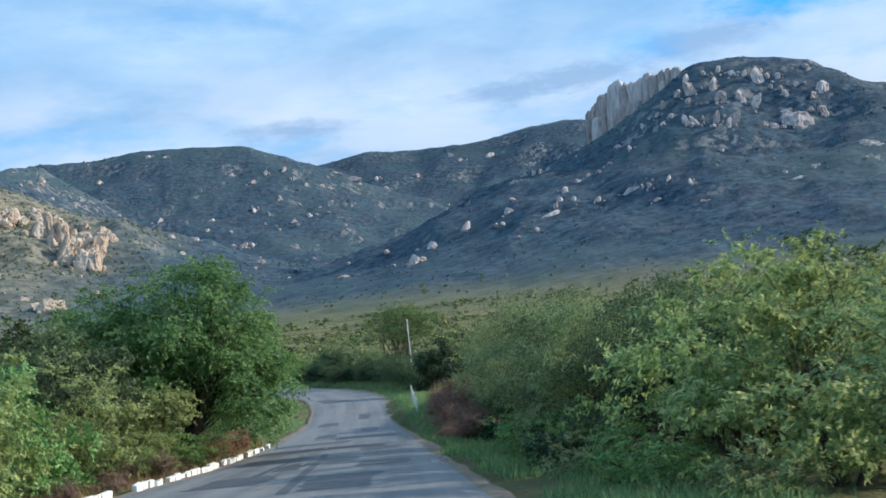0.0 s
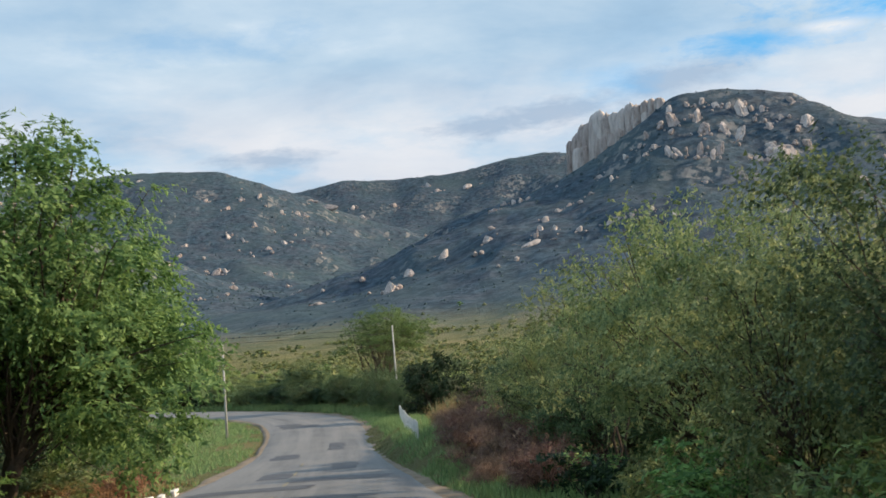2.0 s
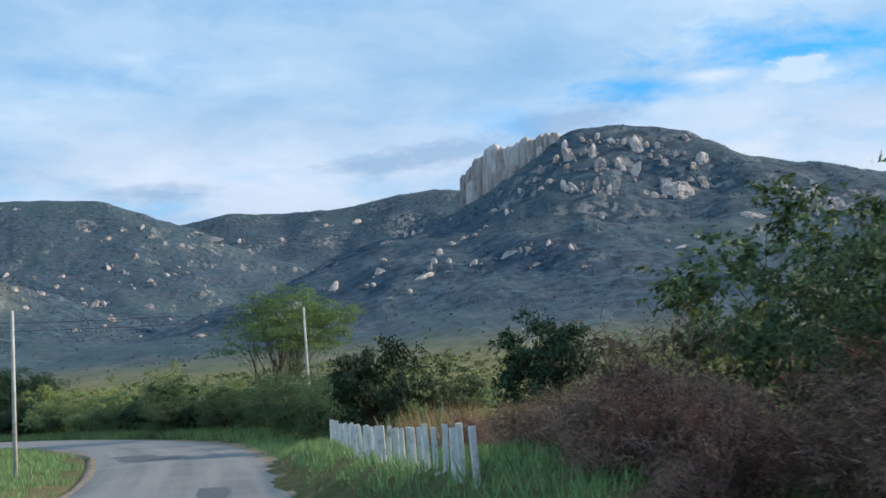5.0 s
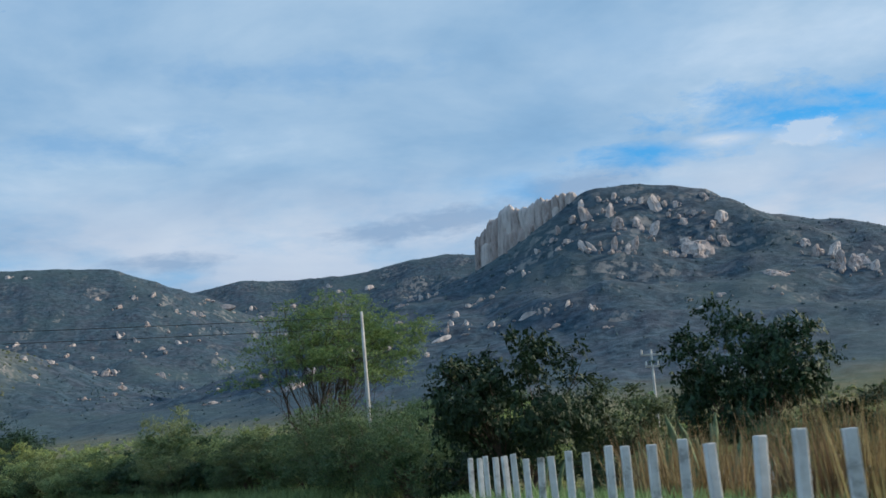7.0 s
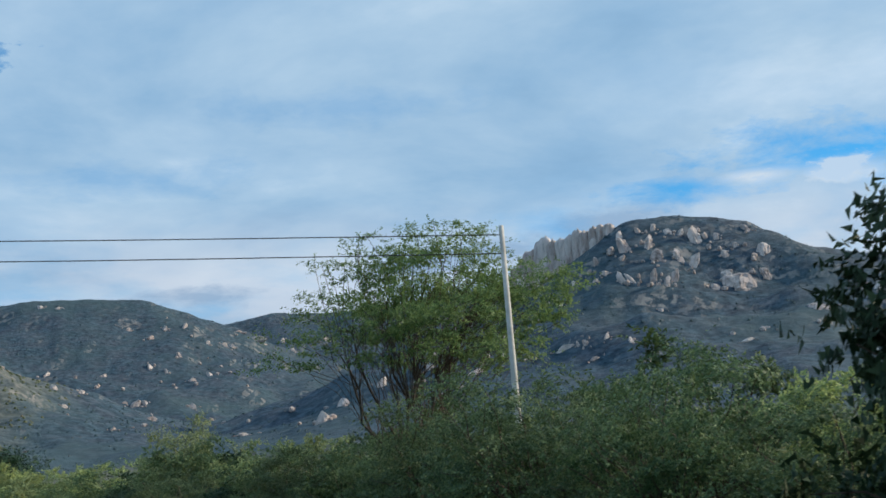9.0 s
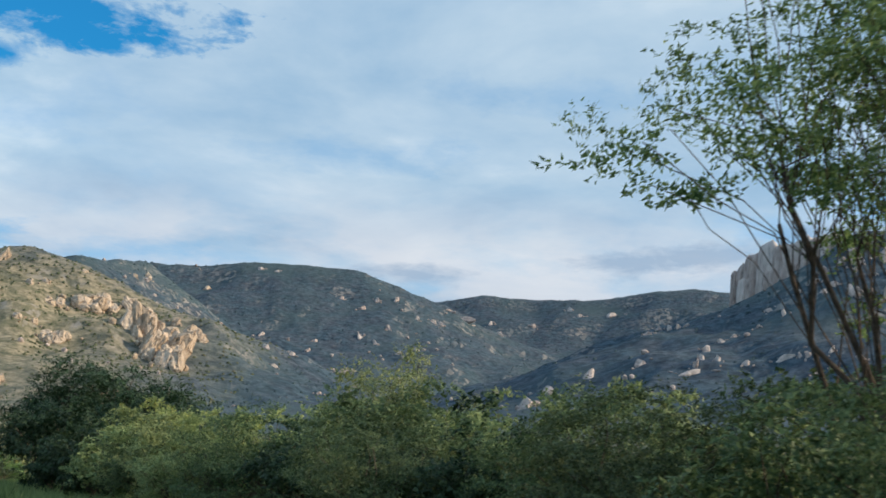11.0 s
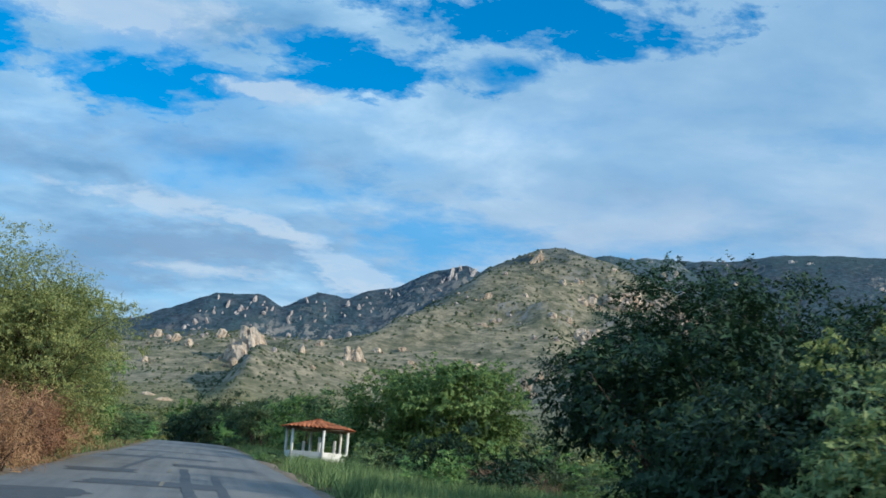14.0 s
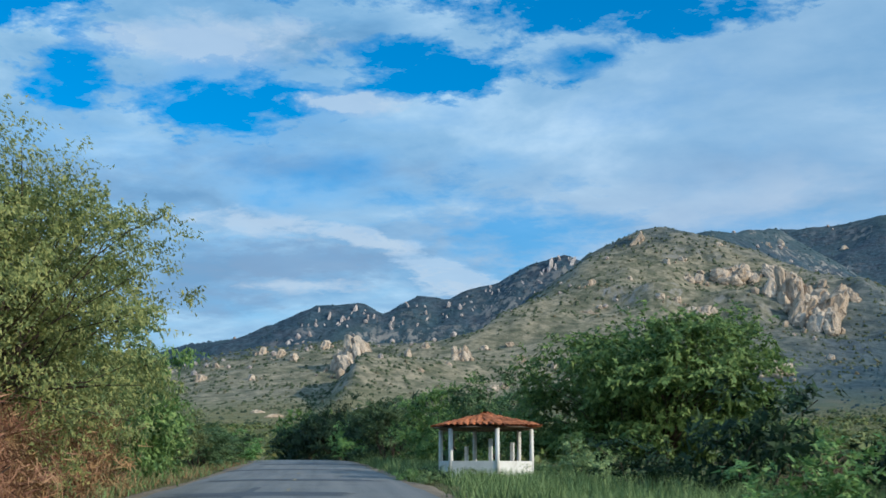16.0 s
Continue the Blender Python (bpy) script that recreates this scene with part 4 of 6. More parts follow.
# rank weeds on the broad verge before the kiosk
for i in range(34):
    along = rnd.uniform(0, 1)
    x, y = -22.0 - 26.0 * along + rnd.uniform(0, 9), 192.0 + 30.0 * along + rnd.uniform(-1, 5)
    if min(np.hypot(LINE[:, 0] - x, LINE[:, 1] - y) - LINE[:, 2] / 2) > 2.2:
        grow("shrub", x, y, rnd.uniform(0.5, 0.95), rnd.uniform(0.55, 0.85), rnd)
# dry undergrowth in front of the bushes
for i in range(26):
    grow("dry", 3.2 + rnd.uniform(-0.5, 0.9), 56 + i * 1.5 + rnd.uniform(-0.6, 0.6), rnd.uniform(0.65, 1.0), rnd.uniform(0.9, 1.2), rnd)
for i in range(18):
    grow("dry", 2.5 + rnd.uniform(-0.6, 0.6), 60 + i * 1.25 + rnd.uniform(-0.6, 0.6), rnd.uniform(0.5, 0.8), rnd.uniform(0.9, 1.2), rnd)
for i in range(14):
    grow("shrub", 4.0 + rnd.uniform(-0.7, 0.7), 17 + i * 3.0 + rnd.uniform(-1, 1), rnd.uniform(0.6, 1.0), 0.9, rnd)
for i in range(14):
    grow("shrub", -10.2 + rnd.uniform(-0.6, 0.5), 20 + i * 4.2 + rnd.uniform(-1, 1), rnd.uniform(0.6, 0.9), 0.9, rnd)
for i in range(7):
    grow("rust", -8.7 + rnd.uniform(-0.5, 0.4), 61 + i * 2.2 + rnd.uniform(-0.6, 0.6), rnd.uniform(0.7, 1.0), 1.0, rnd)
for x, y in ((-55.2, 226.6), (-56.6, 225.4), (-58.4, 225.8), (-60.2, 226.4), (-54.4, 228.4), (-53.4, 225.0), (-57.5, 223.6)):
    grow("shrub", x, y, rnd.uniform(0.4, 0.6), 0.8, rnd)
for i in range(10):
    grow("dry", -9.2 + rnd.uniform(-0.6, 0.4), 34 + i * 4.6 + rnd.uniform(-1, 1), rnd.uniform(0.5, 0.8), 0.9, rnd)
for i in range(13):
    grow("rust", -45.6 - i * 1.0 + rnd.uniform(-0.7, 0.7), 189.6 + i * 1.3 + rnd.uniform(-0.6, 0.6), rnd.uniform(1.3, 1.9), 1.2, rnd)
for i in range(3):
    grow("dry", -37 - i * 2.2 + rnd.uniform(-1, 1), 212 + i * 2.2 + rnd.uniform(-1, 1), rnd.uniform(0.7, 1.0), 1.0, rnd)
# trees and bushes dotted over the plain
for i in range(190):
    a, r = rnd.uniform(-0.55, 1.05), 190 + 620 * rnd.random() ** 1.3
    x, y = CX - math.sin(a) * r, CY + math.cos(a) * r
    if min(np.hypot(LINE[:, 0] - x, LINE[:, 1] - y)) > 12:
        grow("far", x, y, rnd.uniform(0.6, 1.15), rnd.uniform(0.6, 0.95), rnd)


def blade_mesh(name, points, length, width, lean, mat, rng):
    """Single grass blades, each a narrow triangle."""
    n = len(points)
    a = rng.uniform(0, 2 * math.pi, n)
    d = np.stack([np.cos(a), np.sin(a), np.zeros(n)], 1)
    tilt = np.stack([rng.normal(0, lean, n), rng.normal(0, lean, n), np.ones(n)], 1)
    ln = (length * rng.uniform(0.5, 1.4, n))[:, None]
    v = np.stack([points - d * width / 2, points + tilt * ln, points + d * width / 2], 1).reshape(-1, 3)
    return from_arrays(name, v, np.arange(3 * n).reshape(n, 3), mat, False)


grng = np.random.default_rng(12)


def verge(name, label, mat, side, y_from, y_to, near_off, far_off, count, length, width):
    k = np.where((LINE[:, 1] > y_from) & (LINE[:, 1] < y_to))[0]
    i = grng.choice(k, count)
    patch = grng.uniform(0, 1, count)
    off = LINE[i, 2] / 2 + near_off + (far_off - near_off) * patch
    x = LINE[i, 0] + side * nor_[i, 0] * off + tan_[i, 0] * grng.uniform(-0.5, 0.5, count)
    y = LINE[i, 1] + side * nor_[i, 1] * off + tan_[i, 1] * grng.uniform(-0.5, 0.5, count)
    keep = fbm(x, y, 2.4, 3, 61) > -0.32 + 0.5 * (patch < 0.12)
    x, y = x[keep], y[keep]
    z = land(x, y) - 0.02
    return tagged(new(name, blade_mesh(name, np.stack([x, y, z], 1), length, width, 0.35, mat, grng)), label, "grass", kind="stuff")


verge("verge_grass", "green grass along the right-hand verge", GRASS_GREEN, -1, 14, 128, 0.25, 3.6, 42000, 0.26, 0.03)
verge("verge_grass", "green and yellow grass on the verge by the kerb", GRASS_GREEN, 1, 60, 150, 0.4, 7.0, 26000, 0.24, 0.035)
verge("verge_grass", "dry yellow grass behind the kerb", GRASS_DRY, 1, 14, 75, 0.5, 3.0, 9000, 0.22, 0.03)
verge("verge_grass", "tall green grass below the hedge", GRASS_GREEN, -1, 128, 262, 0.3, 9.0, 70000, 0.55, 0.05)
verge("verge_grass", "yellowish grass beside the climbing road", GRASS_DRY, 1, 165, 262, 0.4, 4.0, 14000, 0.35, 0.04)
verge("verge_grass", "green grass beside the climbing road", GRASS_GREEN, 1, 165, 262, 0.4, 5.0, 16000, 0.35, 0.04)


def reed_clump(seed, n, height, mat):
    r = np.random.default_rng(seed)
    root = new("dry_grass_clump")
    p = np.stack([r.normal(0, 0.4, n), r.normal(0, 0.4, n), np.full(n, -0.05)], 1)
    o = new("blades", blade_mesh("blades", p, height, 0.03, 0.22, mat, r))
    o.name = "tuft"
    o.parent = root
    return root


reeds = [reed_clump(s, 420, h, GRASS_DRY) for s, h in ((1, 1.25), (2, 0.9))]
first = [True, True]
for i in range(40):
    x, y = rnd.uniform(3.0, 9.0), rnd.uniform(93, 114)
    k = rnd.randrange(2)
    o = reeds[k] if first[k] else copy_thing(reeds[k], Matrix())
    first[k] = False
    put(o, x, y, rnd.uniform(0, 6.28), rnd.uniform(0.8, 1.25))
    tagged(o, "tall dry straw-coloured grass clump behind the posts", "grass", "dry grass clumps")

# ---- rocks and scrub on the mountains ----
def round_rock(name, seed, cuts, groove, mat):
    """A weathered granite block, 1 wide, deep and tall: split along flat joints, its edges worn, its foot under the ground."""
    rng = random.Random(seed)
    bm = bmesh.new()
    bmesh.ops.create_icosphere(bm, subdivisions=3, radius=1.0)
    off = Vector((seed * 3.7, seed * 1.9, seed * 0.7))
    planes = []
    for k in range(cuts):
        a = 2 * math.pi * (k + rng.uniform(-0.3, 0.3)) / cuts
        planes.append((Vector((math.cos(a), math.sin(a), rng.uniform(-0.25, 0.55))).normalized(), rng.uniform(0.5, 0.82)))
    planes.append((Vector((rng.uniform(-0.5, 0.5), rng.uniform(-0.6, 0.1), 1)).normalized(), rng.uniform(0.6, 0.85)))
    lean = rng.uniform(-0.3, 0.3)
    for v in bm.verts:
        c = v.co.copy()
        q = c * (1.12 + 0.22 * noise.noise(c * 1.2 + off))
        for n_, d_ in planes:
            over = q.dot(n_) - d_
            if over > 0:
                q -= n_ * over * 0.92
        q += c * (0.09 * noise.noise(c * 2.9 + off) + 0.06 * noise.noise(c * 6.5 + off))
        joint = abs(noise.noise(Vector((c.x * 2.4, c.y * 1.2, c.z * 0.5)) + off * 2))
        q -= Vector((c.x, c.y, 0.2 * c.z)) * groove * max(0.0, 1 - joint * 8)
        v.co = Vector((q.x * 0.66 + lean * 0.3 * q.z, q.y * 0.6, (q.z + 0.62) * 0.66))
    me = bpy.data.meshes.new(name)
    bm.to_mesh(me)
    bm.free()
    me.materials.append(mat)
    return me


def chip_mesh(name, seed):
    """A small angular boulder of few faces, 1 wide and 1 tall."""
    bm = bmesh.new()
    bmesh.ops.create_icosphere(bm, subdivisions=1, radius=0.55)
    for v in bm.verts:
        v.co *= 1 + 0.35 * noise.noise(v.co * 2.0 + Vector((seed, 0, seed * 2.0)))
        v.co.z += 0.35
    me = bpy.data.meshes.new(name)
    bm.to_mesh(me)
    bm.free()
    return me


def column_mesh(name, seed):
    """A granite column, 1 wide and 1 tall, with swollen joints and a rounded head."""
    off = Vector((seed * 2.3, seed * 5.1, 0))
    sides, rings = 22, [(-0.3, 1.1), (0.0, 1.06), (0.2, 1.0), (0.42, 0.98), (0.6, 0.92), (0.76, 0.88), (0.88, 0.78), (0.95, 0.6), (1.0, 0.28)]
    bm = bmesh.new()
    loops_ = []
    for z, r in rings:
        loop = []
        for k in range(sides):
            a = 2 * math.pi * k / sides
            c = Vector((math.cos(a), math.sin(a), z))
            f = r * (1 + 0.26 * noise.noise(Vector((c.x * 1.6, c.y * 1.6, z * 1.1)) + off) - 0.26 * max(0, 1 - 6 * abs(noise.noise(Vector((c.x * 3.4, c.y * 3.4, z * 0.35)) + off * 2))))
            loop.append(bm.verts.new((0.5 * c.x * f, 0.5 * c.y * f, z + (0.09 if z > 0.8 else 0.03) * noise.noise(c * 2.6 + off))))
        loops_.append(loop)
    for lo, hi in zip(loops_, loops_[1:]):
        for k in range(sides):
            bm.faces.new((lo[k], lo[(k + 1) % sides], hi[(k + 1) % sides], hi[k]))
    bm.faces.new(loops_[-1])
    me = bpy.data.meshes.new(name)
    bm.to_mesh(me)
    bm.free()
    for poly in me.polygons:
        poly.use_smooth = True
    me.materials.append(GRANITE)
    return me


ROCKS = [round_rock("boulder", sd, 5, 0.15, GRANITE) for sd in (1, 2, 3, 4)]
SLAB_SET = [round_rock("slab", sd, 5, 0.3, GRANITE) for sd in (5, 6, 7, 15, 16)]
TAN_SET = [round_rock("outcrop", sd, 6, 0.34, GRANITE_TAN_LIT) for sd in (60, 61, 62, 63, 64, 65)]
CHIPS = [chip_mesh("chip", sd) for sd in (31, 32, 33, 34)]
COLUMNS = [column_mesh("column", sd) for sd in (12, 13, 14, 17)]
rk = random.Random(21)


def on_ground(x, y):
    """Height of the ground's own mesh under x, y."""
    a_, r_ = np.arctan2(-(x - CX), y - CY), np.hypot(x - CX, y - CY)
    ia = np.clip(np.searchsorted(az, a_) - 1, 0, len(az) - 2)
    ir = np.clip(np.searchsorted(rr[:, 0], r_) - 1, 0, len(rr) - 2)
    fa = np.clip((a_ - az[ia]) / (az[ia + 1] - az[ia]), 0, 1)
    fr = np.clip((r_ - rr[ir, 0]) / (rr[ir + 1, 0] - rr[ir, 0]), 0, 1)
    return (gz[ir, ia] * (1 - fa) + gz[ir, ia + 1] * fa) * (1 - fr) + (gz[ir + 1, ia] * (1 - fa) + gz[ir + 1, ia + 1] * fa) * fr


def rock(meshes, x, y, w, h, name, label, group, lean=0.4, turn=0.4, sink=0.34, pile=0):
    """A block w wide and h tall that breaks out of the slope and leans back into it."""
    z = float(on_ground(np.array([x]), np.array([y]))[0])
    facing = math.atan2(y - CY, x - CX) - math.pi / 2
    o = new(name) if pile else new(name, rk.choice(meshes))
    for k in range(pile):
        v = (k + rk.random()) / pile
        u = rk.uniform(-0.5, 0.5) * (1 - 0.35 * v)
        size = rk.uniform(0.28, 0.56)
        b_ = new("block", rk.choice(meshes))
        b_.parent = o
        b_.matrix_basis = Matrix.LocRotScale((u, v * 0.55 - 0.45, v * 0.62 - 0.12), Euler((rk.uniform(-0.5, 0.1), rk.uniform(-0.35, 0.35), rk.uniform(-0.9, 0.9))), (size * rk.uniform(0.8, 1.2), size * 0.9, size * rk.uniform(0.9, 1.5)))
    o.matrix_basis = (Matrix.Translation((x, y, z - h * sink)) @ Matrix.Rotation(facing + rk.uniform(-turn, turn), 4, "Z") @ Matrix.Rotation(-lean * rk.uniform(0.6, 1.3), 4, "X")
                      @ Matrix.Rotation(rk.uniform(-0.45, 0.45), 4, "Y") @ Matrix.Diagonal((w * rk.uniform(0.85, 1.2), min(w, h), h * rk.uniform(1.0, 1.2), 1)))
    return tagged(o, label, "rock", group)


def rubble(spots, name, label, mesh_list, mat):
    """Countless small blocks as one thing: x, y, width, height each."""
    vs, fs, n = [], [], 0
    for x, y, w, h in spots:
        me = rk.choice(mesh_list)
        co = np.empty(len(me.vertices) * 3)
        me.vertices.foreach_get("co", co)
        co = co.reshape(-1, 3) * np.array([w, min(w, h), h])
        a = rk.uniform(0, 6.28)
        c, s_ = math.cos(a), math.sin(a)
        co = np.stack([co[:, 0] * c - co[:, 1] * s_ + x, co[:, 0] * s_ + co[:, 1] * c + y, co[:, 2] + float(on_ground(np.array([x]), np.array([y]))[0]) - 0.12 * h], 1)
        me.calc_loop_triangles()
        t_ = np.empty(len(me.loop_triangles) * 3, dtype=np.int64)
        me.loop_triangles.foreach_get("vertices", t_)
        vs.append(co)
        fs.append(t_.reshape(-1, 3) + n)
        n += len(co)
    return tagged(new(name, from_arrays(name, np.concatenate(vs), np.concatenate(fs), mat, False)), label, "rocks", kind="stuff")


# columns of the crag: x, y, top, height, width
BACK_ROW = [(244.4, 1454.3, 265.5, 37.6, 8.7), (249.0, 1446.5, 275.1, 47.5, 8.7), (254.1, 1437.4, 280.5, 52.9, 9.9), (259.9, 1427.2, 281.2, 51.3, 9.8), (266.5, 1415.4, 290.1, 60.8, 9.8),
            (272.2, 1405.3, 291.3, 58.0, 10.9), (277.8, 1395.3, 286.3, 49.2, 9.6), (284.4, 1384.2, 282.3, 41.6, 9.6), (290.8, 1373.5, 283.2, 40.7, 8.3), (296.9, 1363.3, 287.8, 39.9, 9.4),
            (302.6, 1352.6, 283.9, 32.5, 8.2), (308.4, 1340.8, 285.1, 24.7, 7.6), (313.2, 1331.0, 284.3, 18.7, 6.9), (317.8, 1321.4, 283.0, 13.9, 5.7)]
FRONT_ROW = [(248.2, 1436.4, 255.4, 33.4, 8.0), (254.4, 1425.3, 256.0, 32.6, 8.5), (265.4, 1405.6, 260.8, 35.2, 8.4), (271.8, 1394.2, 261.2, 32.0, 7.2), (277.5, 1384.1, 258.8, 25.8, 7.1),
             (284.5, 1372.3, 262.1, 23.2, 7.1), (291.3, 1360.7, 265.3, 21.9, 7.0), (298.1, 1349.2, 268.4, 17.1, 5.8), (304.3, 1336.3, 271.1, 15.8, 5.8)]
for row, deep, lab in ((BACK_ROW, 2.6, "tall fissured pale granite pillar of the summit crag"), (FRONT_ROW, 1.5, "fissured granite buttress at the foot of the crag")):
    for x, y, top, h, w in row:
        facing = math.atan2(y - CY, x - CX) - math.pi / 2
        o = new("granite_pillar", rk.choice(COLUMNS))
        o.matrix_basis = Matrix.LocRotScale((x, y + w * deep * 0.4, top - h), Euler((-0.05, rk.uniform(-0.03, 0.06), facing + rk.uniform(-0.4, 0.4))), (w * rk.uniform(1.5, 2.15), w * deep * rk.uniform(0.9, 1.3), h * rk.uniform(0.96, 1.03)))
        tagged(o, lab, "rock", "summit crag pillars")

# slabs and boulders: x, y, width, height
DOME_HIGH = [(317, 1262, 14.2, 18.6), (335, 1258, 8.7, 19.7), (334, 1234, 12.8, 12.8), (363, 1280, 12.3, 10.1), (386, 1258, 14.4, 23.2), (363, 1223, 8.5, 16.0), (357, 1230, 9.6, 16.1), (333, 1183, 7.2, 15.3), (317, 1190, 8.2, 15.4),
             (306, 1197, 7.2, 17.5), (296, 1201, 7.2, 16.5), (322, 1169, 6.0, 13.1), (394, 1178, 19.7, 17.6), (399, 1226, 9.7, 8.6), (367, 1175, 12.3, 6.1), (390, 1201, 9.5, 7.4), (431, 1218, 15.2, 19.5), (438, 1267, 10.2, 9.0)]
DOME_LOW = [(422, 1189, 14.7, 11.6), (319, 1296, 7.9, 10.1), (339, 1295, 7.9, 7.9), (351, 1292, 6.8, 7.9), (303, 1278, 6.6, 7.7), (288, 1267, 6.5, 8.7), (276, 1258, 6.5, 7.5), (261, 1253, 6.4, 5.3), (288, 1240, 8.5, 5.3),
            (275, 1232, 5.3, 5.3), (236, 1198, 5.1, 6.1), (234, 1248, 7.4, 5.3), (402, 1258, 7.8, 8.9), (371, 1273, 6.7, 8.9), (415, 1069, 18.0, 6.6), (413, 1236, 6.6, 6.6)]
SHOULDER = [(481, 1152, 10.4, 9.4), (477, 1123, 10.2, 12.2), (488, 1119, 12.2, 18.3), (481, 1086, 11.8, 17.7), (486, 1078, 12.7, 19.6), (504, 1089, 13.0, 17.0), (499, 1069, 7.8, 11.7), (472, 1084, 7.8, 6.9)]
FLANK_NEAR = [(207, 1064, 15.9, 6.2), (220, 1052, 5.3, 9.7), (216, 1058, 3.5, 7.9), (235, 1048, 5.3, 6.2), (250, 1030, 5.2, 7.8), (220, 1026, 8.5, 3.4), (178, 1067, 7.1, 5.3), (160, 1078, 4.5, 7.1), (161, 1138, 6.6, 8.5), (149, 1081, 5.3, 8.9),
              (143, 1071, 6.2, 5.3), (179, 1171, 5.9, 4.9), (190, 1178, 4.9, 3.9), (210, 1185, 5.0, 6.0)]
FLANK_FAR = [(158, 1266, 5.3, 7.4), (155, 1305, 5.5, 8.7), (147, 1310, 6.6, 5.5), (127, 1235, 7.2, 4.1), (163, 1268, 4.2, 7.4), (267, 3100, 40.4, 13.5), (192, 3084, 18.7, 10.7), (245, 982, 5.8, 2.5), (326, 1028, 6.2, 3.5), (329, 1001, 11.2, 3.4),
             (356, 1035, 5.4, 3.6), (307, 1141, 6.8, 3.9), (18, 1042, 13, 15), (37, 1102, 11, 9), (106, 1103, 12, 6), (140, 1063, 22, 5), (68, 1112, 8, 12)]
RANGE_HIGH = [(-65, 2610, 38.1, 13.5), (-250, 2458, 12.7, 12.7), (-187, 2360, 10.1, 14.2), (-121, 2500, 15.0, 8.6), (-107, 2527, 13.0, 10.8), (-147, 2459, 8.4, 8.4), (-229, 2510, 10.8, 10.8), (-194, 2521, 8.7, 15.2), (-295, 2508, 10.9, 8.7),
              (-231, 2296, 9.8, 15.7), (-159, 2220, 11.4, 7.6), (-133, 2284, 7.8, 11.7), (-304, 2268, 11.7, 7.8), (-397, 2269, 9.8, 13.7), (-254, 1520, 7.7, 6.4), (-230, 2052, 21.0, 12.2)]
RANGE_LOW = [(-155, 1551, 14.3, 6.5), (-149, 2061, 15.7, 10.5), (-114, 1949, 8.2, 8.2), (-38, 1098, 12.5, 3.6), (-214, 2054, 8.7, 12.2), (-14, 3030, 13.1, 13.1), (4, 2674, 11.5, 9.2), (-206, 2289, 7.8, 11.8), (-464, 2576, 11.3, 9.0),
             (-432, 2576, 11.3, 6.8), (168, 3119, 16.2, 13.5), (82, 3017, 15.6, 10.4), (-230, 1553, 10.5, 6.6), (-233, 1463, 7.4, 4.9), (-164, 1319, 6.6, 4.4)]
FACE = [(-434, 1475, 34.9, 26.5), (-417, 1478, 12.0, 14.4), (-379, 1447, 23.3, 29.2), (-337, 1351, 23.6, 35.4), (-315, 1321, 26.0, 41.6), (-299, 1297, 17.3, 25.4), (-329, 1310, 13.4, 25.9), (-310, 1403, 15.6, 18.9), (-297, 1388, 12.1, 13.2),
        (-342, 1468, 10.6, 11.8), (-398, 1497, 12.2, 14.6), (-404, 1285, 21.7, 12.4), (-285, 1082, 19.9, 12.4), (-314, 1112, 8.6, 4.3), (-272, 1191, 5.5, 6.4)]
HILL = [(-467, 1451, 15.5, 10.7), (-434, 1303, 8.5, 7.4), (-446, 1291, 9.5, 6.3), (-502, 1468, 8.6, 8.6), (-493, 1486, 9.9, 7.4), (-552, 1502, 10.2, 19.0), (-510, 1382, 5.8, 5.8), (-534, 1334, 7.8, 11.2), (-510, 1275, 10.6, 4.2), (-506, 1291, 8.6, 4.3),
        (-568, 2080, 8.8, 7.0), (-566, 2153, 12.8, 10.9), (-468, 1538, 7.6, 5.1), (-549, 2506, 10.6, 8.5), (-457, 1087, 7.1, 8.0), (-388, 1079, 6.0, 6.8), (-441, 1100, 11.9, 10.9), (-381, 1059, 25.7, 12.9), (-398, 1068, 10.4, 8.7),
        (-460, 989, 9.1, 4.1), (-457, 1000, 6.7, 5.0), (-382, 1098, 6.2, 10.7), (-486, 1086, 5.5, 4.6)]
SPUR = [(-643, 1095, 19.0, 33.0), (-650, 1090, 19.0, 24.0), (-637, 1097, 15.0, 24.0), (-657, 1096, 12.7, 19.6), (-664, 1089, 10.8, 12.7), (-631, 1092, 8.7, 14.5), (-713, 1192, 8.6, 9.7), (-522, 1056, 11.5, 15.1), (-594, 1095, 7.6, 10.4), (-591, 1118, 7.7, 5.8), (-728, 1162, 7.5, 10.6),
        (-730, 1121, 7.2, 9.3), (-766, 1144, 7.5, 10.7), (-934, 1333, 7.8, 11.6), (-712, 1036, 7.7, 6.8), (-763, 1031, 7.9, 8.9), (-993, 1238, 10.1, 7.6), (-817, 1117, 6.5, 6.5), (-541, 1128, 6.7, 6.7), (-523, 1144, 7.7, 4.8),
        (-478, 1075, 4.4, 4.4), (-513, 1021, 5.1, 3.4), (-510, 805, 10.4, 2.8), (-539, 827, 7.3, 2.9), (-506, 968, 4.1, 3.2), (-609, 1084, 5.7, 3.8)]
crumbs, tan_crumbs = [], []
